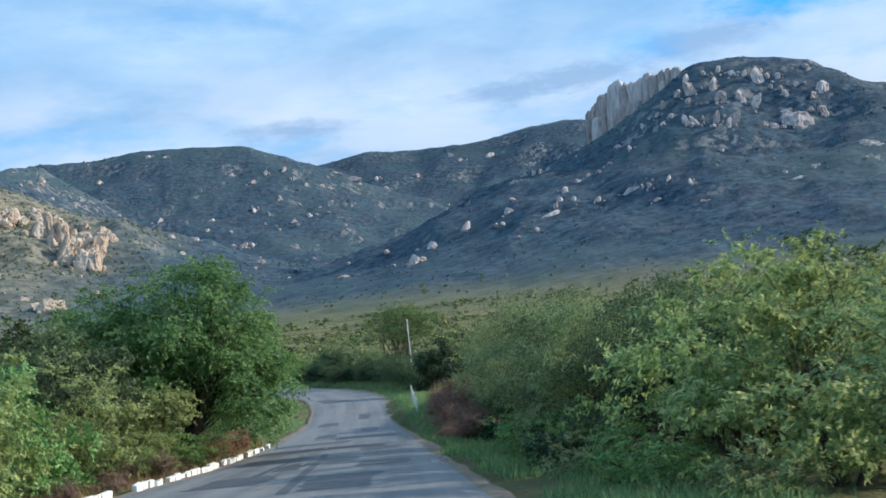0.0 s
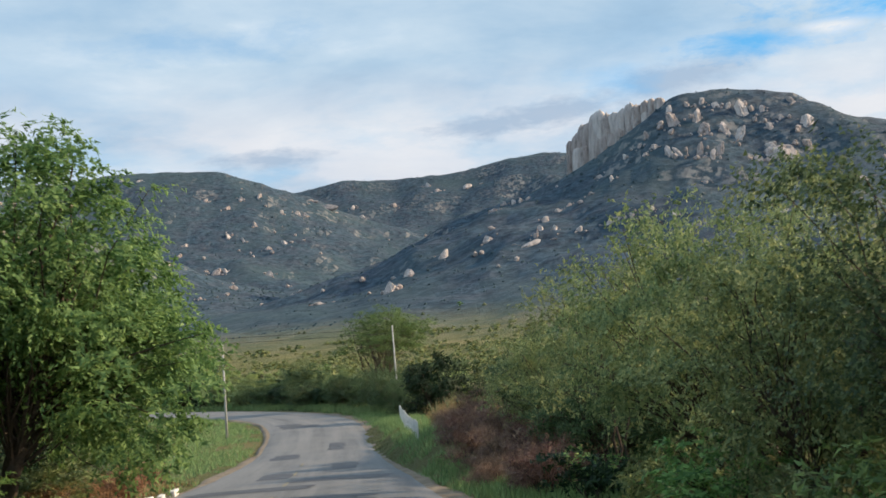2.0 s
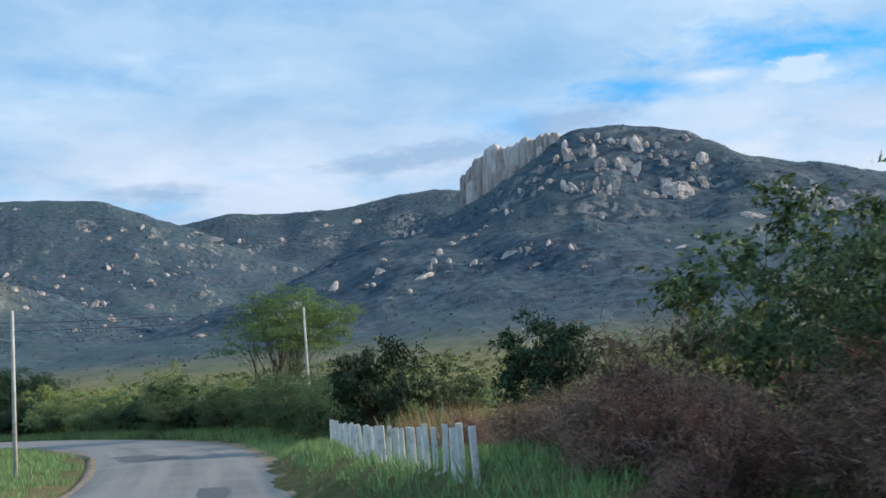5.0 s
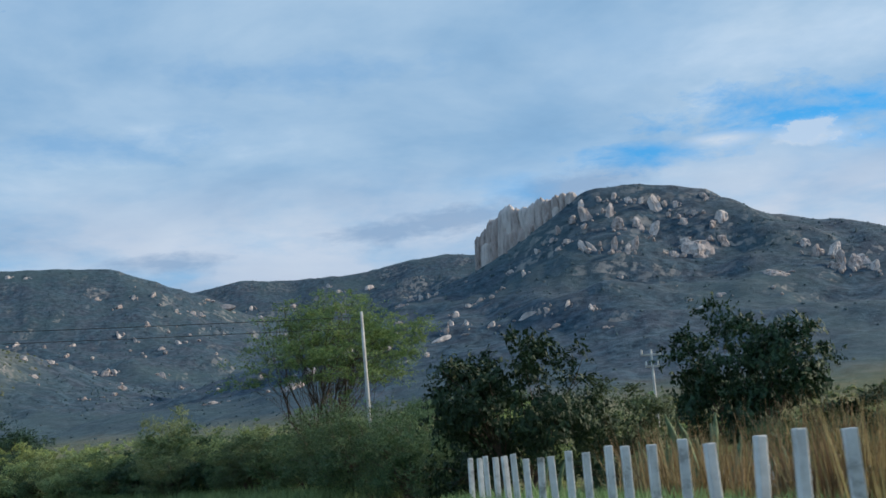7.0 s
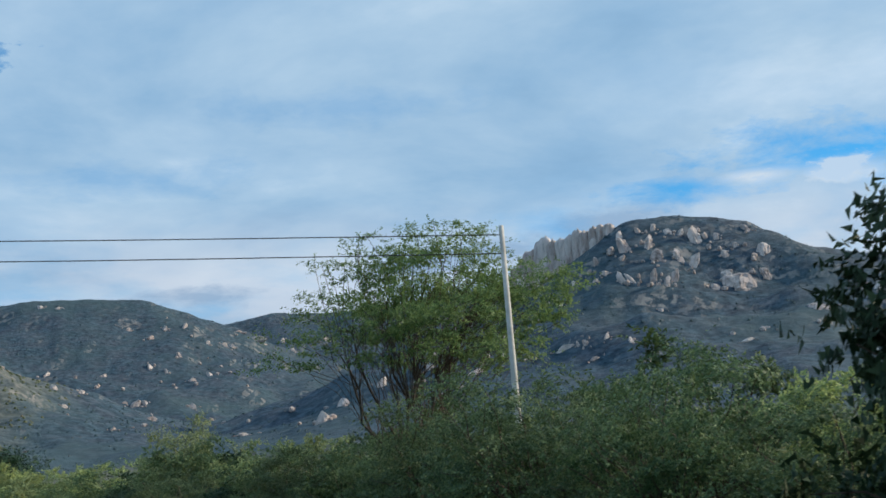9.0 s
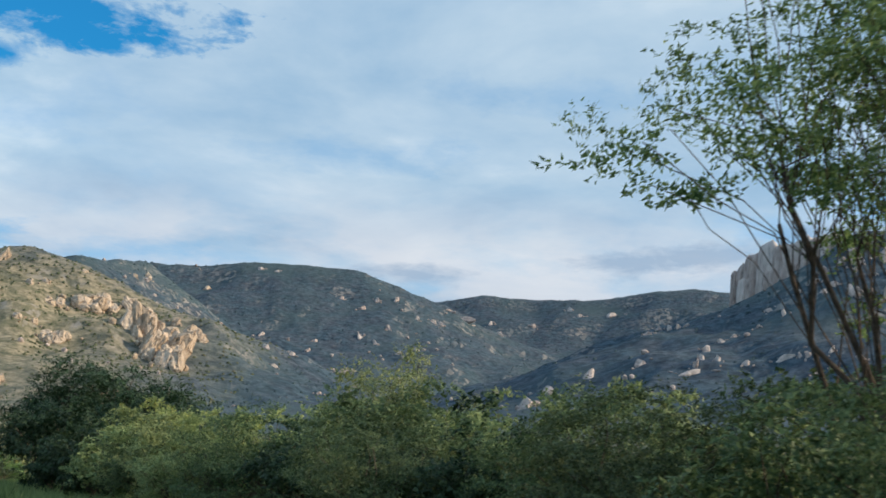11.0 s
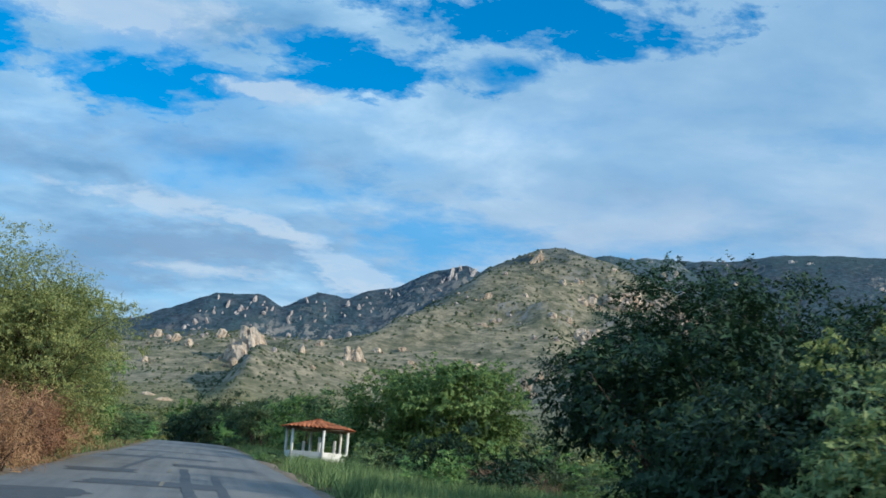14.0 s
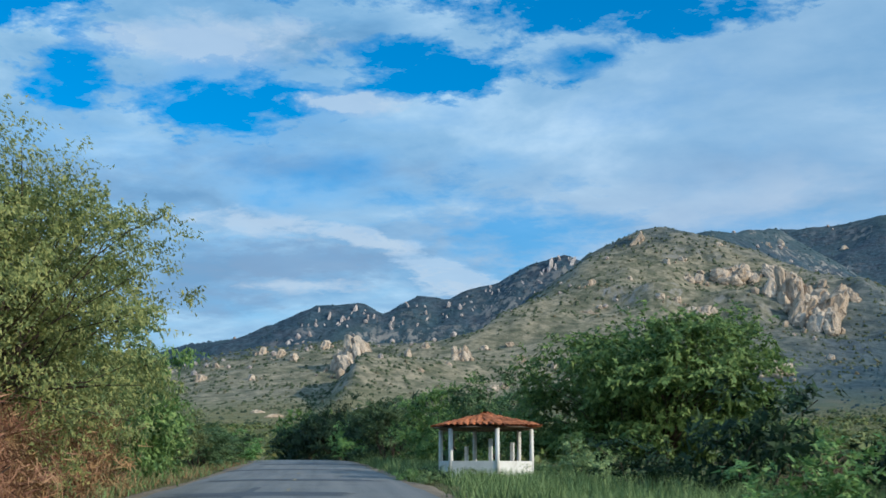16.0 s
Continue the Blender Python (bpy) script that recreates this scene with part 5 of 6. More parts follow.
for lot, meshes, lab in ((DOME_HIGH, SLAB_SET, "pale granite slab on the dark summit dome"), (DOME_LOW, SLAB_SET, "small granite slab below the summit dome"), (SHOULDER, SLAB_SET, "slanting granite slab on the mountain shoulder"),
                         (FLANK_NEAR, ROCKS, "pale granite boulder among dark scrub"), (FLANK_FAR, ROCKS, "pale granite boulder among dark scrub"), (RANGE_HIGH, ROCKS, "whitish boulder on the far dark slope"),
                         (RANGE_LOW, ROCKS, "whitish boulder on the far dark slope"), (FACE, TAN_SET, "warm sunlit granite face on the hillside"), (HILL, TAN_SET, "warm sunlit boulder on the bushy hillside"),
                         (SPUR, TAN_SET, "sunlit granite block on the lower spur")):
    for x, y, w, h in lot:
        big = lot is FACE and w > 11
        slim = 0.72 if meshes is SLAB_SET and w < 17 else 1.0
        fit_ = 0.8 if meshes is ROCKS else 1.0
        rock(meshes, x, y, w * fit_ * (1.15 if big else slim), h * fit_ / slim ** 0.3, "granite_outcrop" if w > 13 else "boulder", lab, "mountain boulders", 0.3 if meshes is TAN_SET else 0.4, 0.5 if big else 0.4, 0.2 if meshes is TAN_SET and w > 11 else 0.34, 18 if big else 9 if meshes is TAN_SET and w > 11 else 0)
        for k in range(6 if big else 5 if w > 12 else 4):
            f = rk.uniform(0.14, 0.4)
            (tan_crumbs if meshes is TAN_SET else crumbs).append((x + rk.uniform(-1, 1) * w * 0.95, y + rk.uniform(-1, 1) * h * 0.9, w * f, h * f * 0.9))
# many smaller boulders strewn over the flanks
strewn = 0
while strewn < 420:
    a, r = rk.uniform(-0.42, 0.95), rk.uniform(850, 2700)
    x, y = CX - math.sin(a) * r, CY + math.cos(a) * r
    z = height_at(x, y)
    if z < 75 or noise.noise(Vector((x / 140, y / 140, 0.5))) < -0.05:
        continue
    w = rk.uniform(2.0, 5.0) * (1 + r / 3500)
    crumbs.append((x, y, w, w * rk.uniform(0.5, 1.2)))
    strewn += 1
rubble(crumbs, "strewn_boulders", "small pale boulders strewn among the scrub", CHIPS, GRANITE)
rubble(tan_crumbs, "strewn_boulders", "small warm boulders scattered over the sunlit hill", CHIPS, GRANITE_TAN_LIT)
# pale cliff bands under the far western crests
CLIFFS = [(-833, 1868, 10.0, 33.2), (-822, 1875, 10.0, 28.3), (-812, 1883, 8.3, 25.0), (-842, 1859, 8.3, 24.9), (-848, 1843, 6.6, 21.4), (-807, 1901, 8.4, 18.5), (-929, 1845, 6.7, 13.4), (-916, 1847, 6.7, 13.4),
          (-961, 1800, 6.6, 13.2), (-991, 1771, 6.6, 18.1), (-986, 1740, 6.5, 14.6), (-1059, 1725, 6.6, 21.4), (-1076, 1728, 6.6, 18.2), (-1102, 1695, 6.6, 19.7), (-1101, 1673, 6.5, 16.2), (-1015, 1732, 6.5, 13.0),
          (-957, 1762, 6.5, 14.6), (-938, 1793, 6.6, 11.5), (-1107, 1642, 8.0, 14.4), (-1076, 1694, 6.5, 16.3), (-872, 1827, 6.6, 13.1), (-857, 1833, 6.6, 14.8), (-930, 1813, 6.6, 9.9), (-1116, 1621, 8.0, 12.7)]
for x, y, w, h in CLIFFS:
    rock(SLAB_SET, x, y, w * 0.8, h * 1.35, "cliff_slab", "grey vertical cliff slab below the crest", "far cliffs", 0.5, 0.3, 0.5)
    for k in range(3):
        rock(SLAB_SET, x + rk.uniform(-22, 22), y + rk.uniform(-22, 14), w * rk.uniform(0.25, 0.55), h * rk.uniform(0.5, 1.0), "cliff_slab", "grey vertical cliff slab below the crest", "far cliffs", 0.5, 0.3, 0.45)

# thorn scrub: rounded clumps, two things that nobody could count
srng = np.random.default_rng(5)
N = 44000
sa = srng.uniform(-0.66, 1.12, N)
sr = 300 + 2900 * srng.random(N) ** 1.15
sx, sy = CX - np.sin(sa) * sr, CY + np.cos(sa) * sr
dense = fbm(sx, sy, 130, 4, 77)
ok = (dense + srng.uniform(-0.5, 0.5, N) > -0.12) & (srng.random(N) < np.clip((sr - 700) / 450, 0.0, 1.0))
sx, sy, sr = sx[ok], sy[ok], sr[ok]
# the sunlit hill is the nearest and shows its single bushes
M = 9500
ha, hr = srng.uniform(0.17, 0.78, M), 620 + 1000 * srng.random(M) ** 0.8
hx, hy = CX - np.sin(ha) * hr, CY + np.cos(ha) * hr
keep = fbm(hx, hy, 90, 4, 55) + srng.uniform(-0.45, 0.45, M) > -0.02
sx, sy, sr = np.concatenate([sx, hx[keep]]), np.concatenate([sy, hy[keep]]), np.concatenate([sr, hr[keep]])
sz = on_ground(sx, sy)
bmi = bmesh.new()
bmesh.ops.create_cone(bmi, cap_ends=False, segments=5, radius1=1.0, radius2=0.45, depth=1.0, matrix=Matrix.Translation((0, 0, 0.1)))
bmesh.ops.triangulate(bmi, faces=bmi.faces[:])
cap = bmi.verts.new((0, 0, 0.95))
rim = sorted((v for v in bmi.verts if 0.3 < v.co.z < 0.8), key=lambda v: math.atan2(v.co.y, v.co.x))
for k in range(len(rim)):
    bmi.faces.new((rim[k], rim[(k + 1) % len(rim)], cap))
bmi.verts.index_update()
unit = np.array([v.co[:] for v in bmi.verts])
tri = np.array([[v.index for v in f.verts] for f in bmi.faces])
bmi.free()


def scrub_cover(name, label, pick, mat, scale_):
    x, y, z, r = sx[pick], sy[pick], sz[pick], sr[pick]
    n = len(x)
    size = srng.uniform(0.55, 1.6, n) * (0.7 + r / 2600) * scale_
    jit = 1 + srng.uniform(-0.35, 0.35, (n, len(unit)))
    v = unit[None] * jit[:, :, None] * size[:, None, None] * np.array([1.15, 1.15, 0.85])
    v = v + np.stack([x, y, z + size * 0.1], 1)[:, None, :]
    f = tri[None] + (np.arange(n) * len(unit))[:, None, None]
    tagged(new(name, from_arrays(name, v.reshape(-1, 3), f.reshape(-1, 3), mat)), label, "scrub", kind="stuff")


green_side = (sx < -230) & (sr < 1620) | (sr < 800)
scrub_cover("mountain_scrub", "thorn scrub covering the mountain slopes, tinted dark blue for haze", ~green_side, SCRUB_HAZED, 1.0)
scrub_cover("hill_scrub", "green bushes scattered over the sunlit hill", green_side, SCRUB_GREEN, 1.15)
# the plain below the mountains is covered with low green thicket
P = 10000
pa, pr = srng.uniform(-0.62, 1.1, P), 175 + 520 * srng.random(P) ** 0.85
qx, qy = CX - np.sin(pa) * pr, CY + np.cos(pa) * pr
keep = fbm(qx, qy, 45, 3, 23) + srng.uniform(-0.5, 0.5, P) > -0.2
for k in range(0, len(LINE), 4):
    keep &= np.hypot(qx - LINE[k, 0], qy - LINE[k, 1]) > 13
qx, qy, pr = qx[keep], qy[keep], pr[keep]
qz = on_ground(qx, qy)
leaves = 22
n = len(qx) * leaves
size = np.repeat(srng.uniform(0.9, 2.1, len(qx)) * (0.8 + pr / 1500), leaves)
d = unit_rows(srng.normal(0, 1, (n, 3)))
d[:, 2] = np.abs(d[:, 2])
at_ = np.stack([np.repeat(qx, leaves), np.repeat(qy, leaves), np.repeat(qz, leaves)], 1) + d * size[:, None] * np.array([1.1, 1.1, 0.95]) * srng.uniform(0.55, 1.0, (n, 1))
face = unit_rows(d + np.array([0, 0, 0.5]) + srng.normal(0, 0.35, (n, 3)))
u_ = unit_rows(np.cross(face, srng.normal(0, 1, (n, 3))))
v_ = np.cross(face, u_)
half_ = (size * srng.uniform(0.28, 0.46, n))[:, None]
tri_v = np.stack([at_ - u_ * half_ - v_ * half_ * 0.6, at_ + u_ * half_ - v_ * half_ * 0.5, at_ + v_ * half_ * 1.1], 1).reshape(-1, 3)
tagged(new("plain_thicket", from_arrays("plain_thicket", tri_v, np.arange(3 * n).reshape(n, 3), THICKET, False)), "low green thicket covering the plain below the mountains", "thicket", kind="stuff")
# ---- built things ----
def part(name, bm, mat, parent=None, label="", smooth=False):
    me = bpy.data.meshes.new(name)
    bm.normal_update()
    bm.to_mesh(me)
    bm.free()
    me.materials.append(mat)
    for poly in me.polygons:
        poly.use_smooth = smooth
    o = new(name, me)
    if parent is not None:
        o.parent = parent
    if label:
        o["label"] = label
    return o


def box(bm, x, y, z, sx, sy, sz, bevel=0.0, turn=0.0):
    made = bmesh.ops.create_cube(bm, size=1.0, matrix=Matrix.Translation((x, y, z)) @ Matrix.Rotation(turn, 4, "Z") @ Matrix.Diagonal((sx, sy, sz, 1)))
    if bevel:
        edges = list({e for v in made["verts"] for e in v.link_edges})
        bmesh.ops.bevel(bm, geom=edges, offset=bevel, segments=2, profile=0.6, affect="EDGES")
    return made


def rod(bm, a, b, r1, r2, sides=8):
    a, b = Vector(a), Vector(b)
    m = Matrix.Translation((a + b) / 2) @ (b - a).to_track_quat("Z", "Y").to_matrix().to_4x4()
    bmesh.ops.create_cone(bm, cap_ends=True, segments=sides, radius1=r1, radius2=r2, depth=(b - a).length, matrix=m)


th = random.Random(33)
# white posts along the outside of the bend
fence = tagged(new("post_fence"), "row of whitewashed concrete guard posts on the verge", "fence")
for i in range(36):
    x, y = 0.90 + th.uniform(-0.03, 0.03), 107.7 - 0.83 * i + th.uniform(-0.06, 0.06)
    z = height_at(x, y)
    h = max(0.62, 0.87 - 0.014 * i) + th.uniform(-0.05, 0.04) - z
    bm = bmesh.new()
    box(bm, 0, 0, h / 2 - 0.2, 0.082, 0.082, h + 0.4, 0.012)
    p = part("post", bm, WHITEWASH, fence)
    p.matrix_basis = Matrix.LocRotScale((x, y, z), Euler((th.uniform(-0.03, 0.03), th.uniform(-0.04, 0.04), th.uniform(-0.2, 0.2))), (1, 1, 1))
# short second row, half hidden in the grass
for i in range(7):
    x, y = 5.4 + th.uniform(-0.1, 0.1), 98 + 1.9 * i
    bm = bmesh.new()
    box(bm, 0, 0, 0.45, 0.11, 0.11, 1.3, 0.012)
    p = part("post", bm, WHITEWASH, fence)
    p.matrix_basis = Matrix.LocRotScale((x, y, height_at(x, y)), Euler((th.uniform(-0.05, 0.05), th.uniform(-0.05, 0.05), 0)), (1, 1, 1))


def utility_pole(x, y, top, arms, label, lean=0.0, radius=0.09):
    root = tagged(new("utility_pole"), label, "pole")
    z = height_at(x, y)
    root.location = (x, y, z)
    bm = bmesh.new()
    rod(bm, (0, 0, -0.4), (lean, 0, top - z), radius, radius * 0.62, 10)
    part("shaft", bm, CONCRETE, root, smooth=True)
    for k in range(arms):
        bm = bmesh.new()
        box(bm, lean, 0, top - z - 0.15 - 0.6 * k, 1.1 - 0.4 * k, 0.08, 0.1, 0.01)
        arm = part("crossarm", bm, CONCRETE, root)
        for dx in (-0.5 + 0.18 * k, 0.0, 0.5 - 0.18 * k):
            bm = bmesh.new()
            rod(bm, (lean + dx, 0, top - z - 0.1 - 0.6 * k), (lean + dx, 0, top - z + 0.12 - 0.6 * k), 0.05, 0.035, 8)
            part("insulator", bm, WHITEWASH, root, "pale ceramic insulator")
    return root


utility_pole(1.4, 133.6, 7.15, 0, "tall pale concrete pole rising from the hedge", -0.12)
lamp_pole = utility_pole(-10.3, 112.0, 5.6, 0, "slim pale pole with a small lamp arm beside the bend")
bm = bmesh.new()
rod(bm, (0, 0, 5.0), (-0.55, -0.1, 5.15), 0.025, 0.02, 6)
arm = part("lamp_arm", bm, CONCRETE, lamp_pole)
bm = bmesh.new()
bmesh.ops.create_uvsphere(bm, u_segments=10, v_segments=7, radius=0.11, matrix=Matrix.Translation((-0.62, -0.11, 5.13)) @ Matrix.Diagonal((1.3, 1, 0.7, 1)))
part("lamp_head", bm, WHITEWASH, lamp_pole, smooth=True)
utility_pole(-46.0, 128.0, 8.5, 0, "pale concrete pole on the far side of the bend")
utility_pole(17.2, 148.9, 6.4, 2, "power pole with two crossarms behind the bushes")
utility_pole(-116.0, 306.0, 9.4, 1, "distant power pole with one crossarm by the road")

for k, dz in enumerate((0.0, -0.42)):
    a, b = Vector((1.28, 133.6, 6.95 + dz)), Vector((-46.0, 128.0, 8.3 + dz))
    pts = [a.lerp(b, i / 16) + Vector((0, 0, -0.55 * math.sin(math.pi * i / 16))) for i in range(17)]
    v, f = tube([p[:] for p in pts], np.full(17, 0.012), 5)
    tagged(new("power_line", from_arrays("power_line", v, f, WIRE)), "thin sagging power line between two poles", "cable")

# whitewashed kerb stones on the left before the bend
kerb = tagged(new("kerb"), "broken whitewashed stone kerb beside the asphalt", "kerb", kind="structure")
ki = [k for k in range(len(LINE)) if 22 < LINE[k, 1] < 69]
kerb_meshes = []
for s in range(4):
    bm = bmesh.new()
    box(bm, 0, 0, 0, 0.17, 0.92, 0.34, 0.03)
    for v in bm.verts:
        v.co += Vector((noise.noise(v.co * 3 + Vector((s, 0, 0))), noise.noise(v.co * 3 + Vector((0, s, 5))), noise.noise(v.co * 4 + Vector((3, 0, s))))) * 0.05
    o = part("stone", bm, WHITEWASH, kerb)
    kerb_meshes.append(o)
for j, k in enumerate(ki):
    if j > 4 and th.random() < 0.16:
        continue
    x, y = LINE[k, :2] + nor_[k] * (LINE[k, 2] / 2 + 0.05 + th.uniform(-0.05, 0.05))
    o = kerb_meshes[j] if j < 4 else new("stone", th.choice(kerb_meshes).data)
    o.parent = kerb
    o.matrix_basis = Matrix.LocRotScale((x, y, near_height(np.array([x]), np.array([y]))[0] + th.uniform(-0.04, 0.05)),
                                        Euler((th.uniform(-0.04, 0.04), th.uniform(-0.06, 0.06), math.atan2(nor_[k][1], nor_[k][0]) + th.uniform(-0.06, 0.06))), (1, th.uniform(0.92, 1.08), th.uniform(0.75, 1.1)))


# dark repair patches and tar marks, a few millimetres above the asphalt
def road_patch(y_mid, off, length, width, turn=0.0, mat=None, name="road_patch", label="dark bitumen repair patch on the worn asphalt", lift=0.008):
    k = int(np.argmin(np.abs(LINE[:, 1] - y_mid)))
    m, nn = max(9, int(length / 0.5)), 5
    u = np.linspace(-0.5, 0.5, m)[:, None] * length
    e = 1 + 0.13 * np.array([th.uniform(-1, 1) for i in range(m)])[:, None]
    e[0], e[-1] = e[0] * 0.93, e[-1] * 0.9
    drift = 0.05 * width * np.cumsum(np.array([th.uniform(-1, 1) for i in range(m)]))[:, None] * (mat is None)
    w = np.linspace(-0.5, 0.5, nn)[None, :] * width * e + off + drift + turn * u
    fk = np.clip(k + u, 0, len(LINE) - 1)
    at = lambda c: np.interp(fk[:, 0], np.arange(len(LINE)), c)[:, None]
    x, y = at(LINE[:, 0]) + at(nor_[:, 0]) * w, at(LINE[:, 1]) + at(nor_[:, 1]) * w
    c = np.clip(w / (at(LINE[:, 2]) / 2), -1, 1)
    z = near_height(x, y) + 0.05 * (1 - c ** 2) + 0.004 * fbm(x, y, 3.0, 2, 3) + lift
    me = from_arrays(name, np.stack([x.ravel(), y.ravel(), z.ravel()], 1), grid_faces(m, nn)[:, ::-1], mat or PATCH)
    return tagged(new(name, me), label, "patch" if mat is None else "marking", "asphalt repairs" if mat is None else "faded lane dashes")


for y_mid, off, ln, wd in [(33, -1.5, 7, 1.7), (37, 1.6, 5, 2.0), (43, -2.4, 3.5, 1.6), (45, 0.6, 6, 0.9), (49, -0.9, 4, 1.5), (52, 2.0, 4, 2.4), (57, -2.2, 3, 1.6), (60, 0.3, 2.6, 5.4), (66, 1.2, 2.0, 3.6),
                           (70, -1.2, 2.2, 3.0), (74, 1.0, 4, 1.2), (79, -1.4, 5, 1.0), (90, 1.5, 4, 1.3), (97, -1.0, 6, 0.8), (118, 1.0, 3, 2.6), (121, 1.4, 2.2, 1.8), (171, 1.6, 4.5, 2.2), (176, -2.4, 5, 1.4),
                           (184, 2.6, 5, 2.4), (190, 0.4, 3.0, 3.4), (196, 2.2, 3, 2.2), (204, -1.2, 3.5, 3.0), (212, 1.0, 2.6, 5.0), (222, 0.0, 2.0, 6.0), (236, 0.5, 2.2, 6.4), (248, -0.4, 3.0, 6.0)]:
    road_patch(y_mid, off, ln, wd)
for y_mid, off, ln, wd, turn in [(42, -0.2, 26, 0.28, 0.02), (46, 1.2, 18, 0.22, -0.02), (188, -0.6, 30, 0.3, 0.015), (186, -1.5, 26, 0.26, 0.01), (206, 1.4, 24, 0.25, -0.03)]:
    road_patch(y_mid, off, ln, wd, turn)

for i in range(9):
    road_patch(26 + i * 7.0, 0.35, 2.6, 0.11, 0.0, FADED, "lane_dash", "faded yellow centre line dash on the asphalt", 0.013)
for i in range(10):
    road_patch(166 + i * 8.0, 0.1, 2.6, 0.11, 0.0, FADED, "lane_dash", "faded yellow centre line dash on the asphalt", 0.013)

# two whitish stones on the road's edge
for x, y in ((0.85, 39.6), (1.25, 41.2)):
    o = new("stone", ROCKS[0])
    o.matrix_basis = Matrix.LocRotScale((x, y, float(near_height(np.array([x]), np.array([y]))[0]) - 0.02), Euler((0, 0, y)), (0.26, 0.2, 0.12))
    tagged(o, "small whitish stone at the edge of the asphalt", "stone")


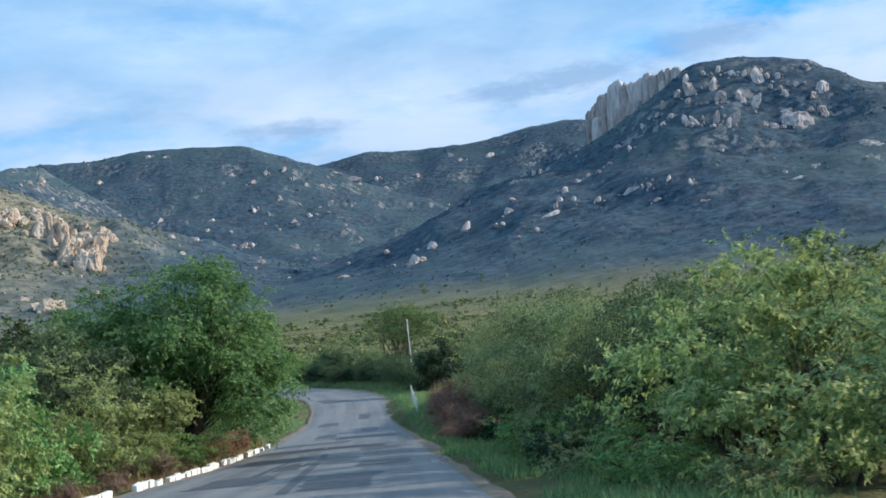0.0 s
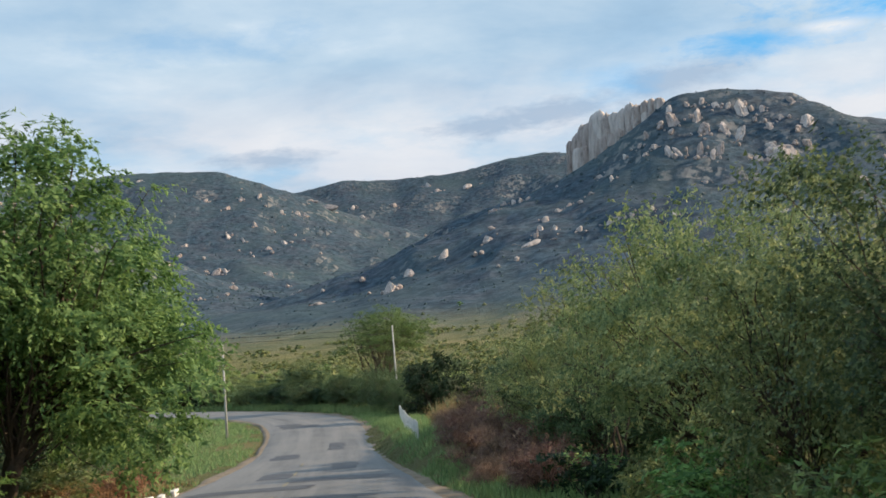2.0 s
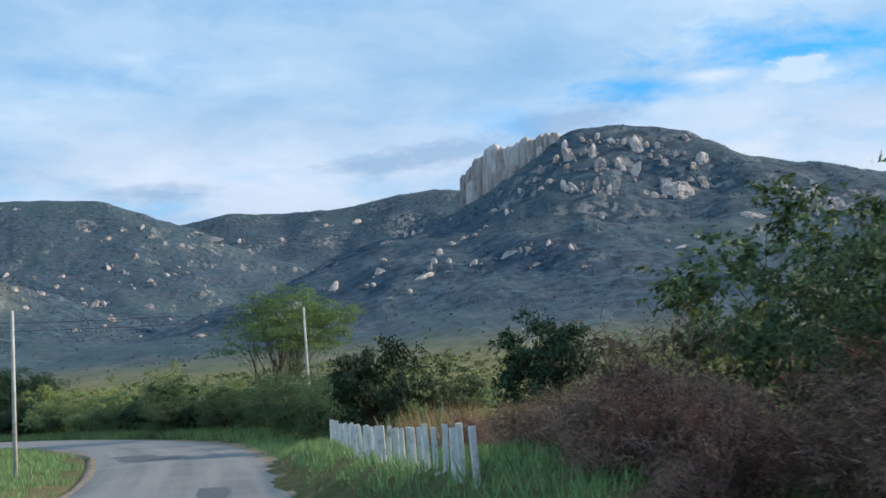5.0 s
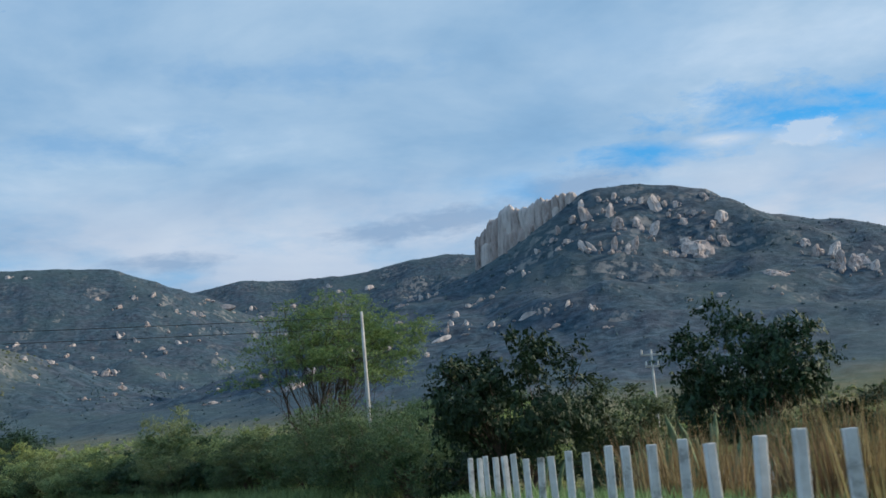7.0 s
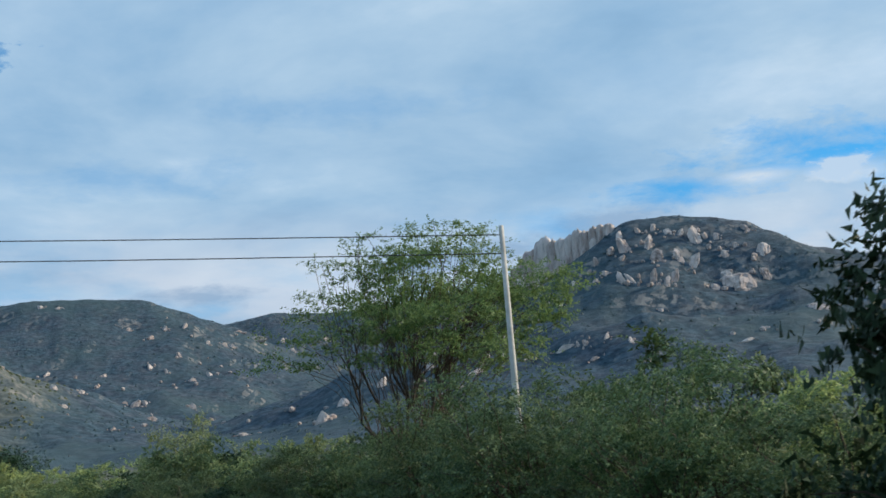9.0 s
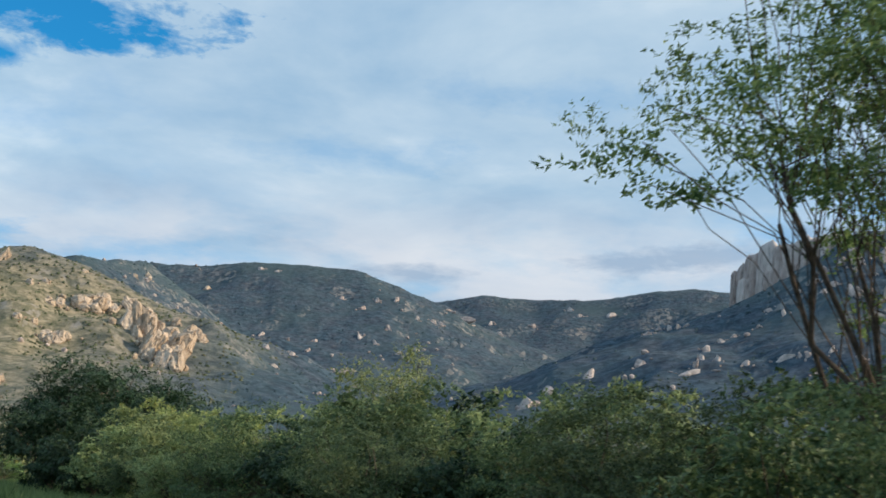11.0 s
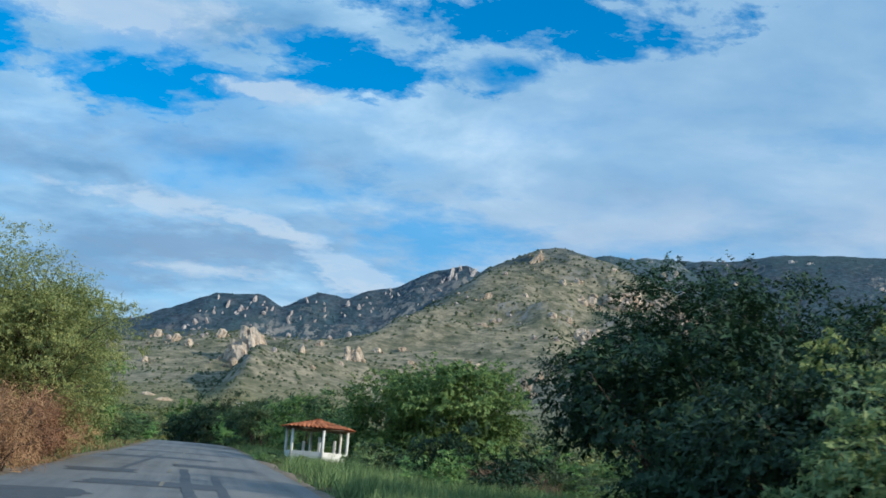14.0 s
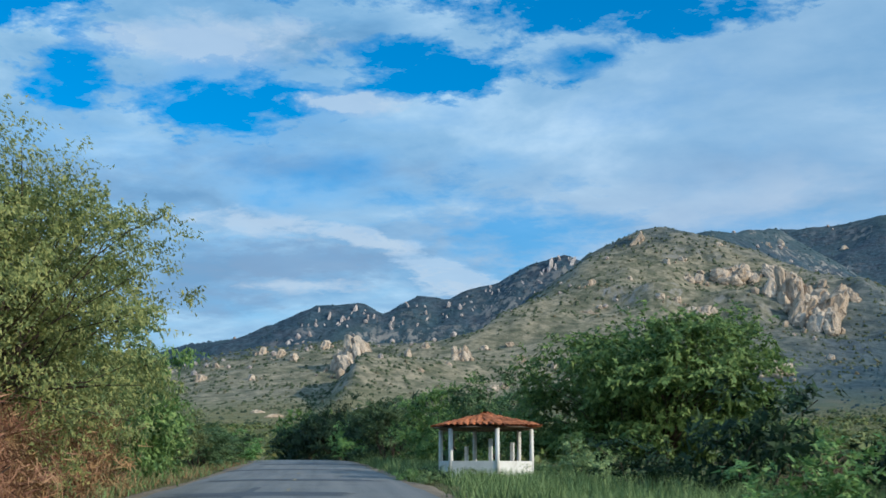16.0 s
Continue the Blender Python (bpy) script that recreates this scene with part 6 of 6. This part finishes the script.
# six-sided kiosk with a tiled roof
def kiosk(x, y, turn, radius=1.9):
    z = height_at(x, y)
    root = tagged(new("kiosk"), "small six-sided roadside kiosk with white columns and red tiled roof", "kiosk")
    root.matrix_basis = pose(x, y, z, 0, 0, turn)
    wall_h, col_h, apex = 0.86, 2.12, 2.60
    corner = [Vector((math.cos(a) * radius, math.sin(a) * radius, 0)) for a in [math.pi / 3 * k for k in range(6)]]
    bm = bmesh.new()
    bmesh.ops.create_cone(bm, cap_ends=True, segments=6, radius1=radius + 0.2, radius2=radius + 0.2, depth=0.5, matrix=Matrix.Translation((0, 0, -0.1)))
    part("platform", bm, CONCRETE, root)
    for k in range(6):
        a, b = corner[k], corner[(k + 1) % 6]
        mid, ang = (a + b) / 2, math.atan2(b.y - a.y, b.x - a.x)
        if k != 2:
            bm = bmesh.new()
            box(bm, mid.x, mid.y, wall_h / 2 + 0.05, (b - a).length - 0.02, 0.14, wall_h - 0.1, 0.012, ang)
            part("parapet", bm, PLASTER, root)
        bm = bmesh.new()
        rod(bm, (a.x, a.y, 0.1), (a.x, a.y, col_h), 0.095, 0.085, 12)
        col = part("column", bm, PLASTER, root, smooth=True)
        bm = bmesh.new()
        box(bm, mid.x, mid.y, col_h + 0.02, (b - a).length + 0.1, 0.1, 0.12, 0.01, ang)
        part("beam", bm, WOOD, root)
    for px_, py_, h in ((0.35, -0.5, 1.75), (-0.9, 0.3, 1.45), (1.0, 0.4, 1.6)):
        bm = bmesh.new()
        box(bm, px_, py_, h / 2, 0.14, 0.14, h, 0.01)
        part("stub_post", bm, PLASTER, root)
    roof = new("roof")
    roof.parent = root
    bm = bmesh.new()
    bmesh.ops.create_cone(bm, cap_ends=True, segments=6, radius1=radius + 0.36, radius2=0.06, depth=apex - col_h - 0.08, matrix=Matrix.Translation((0, 0, (apex + col_h) / 2)))
    deck = part("roof_deck", bm, WOOD, root)
    deck.parent = roof
    # rows of half-round tiles
    tile_me = None
    for k in range(6):
        a0 = math.pi / 3 * k
        for row in range(7):
            f0, f1 = row / 7, (row + 1.25) / 7
            rr0 = (radius + 0.44) * (1 - f0) * math.cos(math.pi / 6)
            n = max(1, int(2 * math.tan(math.pi / 6) * rr0 / 0.24))
            for i in range(n):
                t_ = (i + 0.5) / n * 2 - 1
                w = t_ * math.tan(math.pi / 6) * rr0
                am = a0 + math.pi / 6
                z0 = col_h + 0.10 + (apex - col_h) * f0
                if tile_me is None:
                    bm = bmesh.new()
                    rows_ = []
                    for zz in (0, 1):
                        rows_.append([bm.verts.new((zz * 0.5, math.cos(q) * 0.125 * (1 - 0.15 * zz), math.sin(q) * 0.085)) for q in np.linspace(0, math.pi, 6)])
                    for q in range(5):
                        bm.faces.new((rows_[0][q], rows_[0][q + 1], rows_[1][q + 1], rows_[1][q]))
                    tile_me = bpy.data.meshes.new("tile")
                    bm.to_mesh(tile_me)
                    bm.free()
                    tile_me.materials.append(TILE)
                o = new("tile", tile_me)
                o.parent = roof
                pitch = math.atan2(apex - col_h, (radius + 0.44) * math.cos(math.pi / 6))
                loc = Vector((math.cos(am) * rr0 - math.sin(am) * w, math.sin(am) * rr0 + math.cos(am) * w, z0))
                o.matrix_basis = Matrix.Translation(loc) @ Matrix.Rotation(am + math.pi, 4, "Z") @ Matrix.Rotation(-pitch + th.uniform(-0.05, 0.05), 4, "Y") @ Matrix.Rotation(th.uniform(-0.08, 0.08), 4, "Z")
    return root


kiosk(-58.0, 229.0, 12.0)

# columnar cacti in the dry grass behind the posts
def cactus(seed, height):
    r = np.random.default_rng(seed)
    root = new("cactus")
    for k in range(5):
        a = r.uniform(0, 6.28)
        p0 = np.array([math.cos(a) * 0.15, math.sin(a) * 0.15, -0.1])
        top = p0 + np.array([math.cos(a) * r.uniform(0.2, 0.7), math.sin(a) * r.uniform(0.2, 0.7), height * r.uniform(0.6, 1.0)])
        v, f = tube(bend(r, p0, top, 7, 0.05, 0.02), [0.05, 0.06, 0.062, 0.06, 0.055, 0.045, 0.012], 8)
        o = new("arm", from_arrays("arm", v, f, CACTUS))
        o.parent = root
    return root


CACTUS, t, b = material("cactus", 0.7)
link(t, ramp_node(t, noise_node(t, position(t), 12.0, 4.0), [(0.3, (0.06, 0.10, 0.045)), (0.7, (0.17, 0.23, 0.13))]), b.inputs["Base Color"])
src = cactus(4, 2.4)
for i in range(30):
    x, y = th.uniform(3.2, 9.5), th.uniform(98, 115)
    o = src if i == 0 else copy_thing(src, Matrix())
    put(o, x, y, th.uniform(0, 6.28), th.uniform(0.7, 1.15))
    tagged(o, "grey-green columnar cactus in the dry grass", "cactus", "cacti behind the posts")
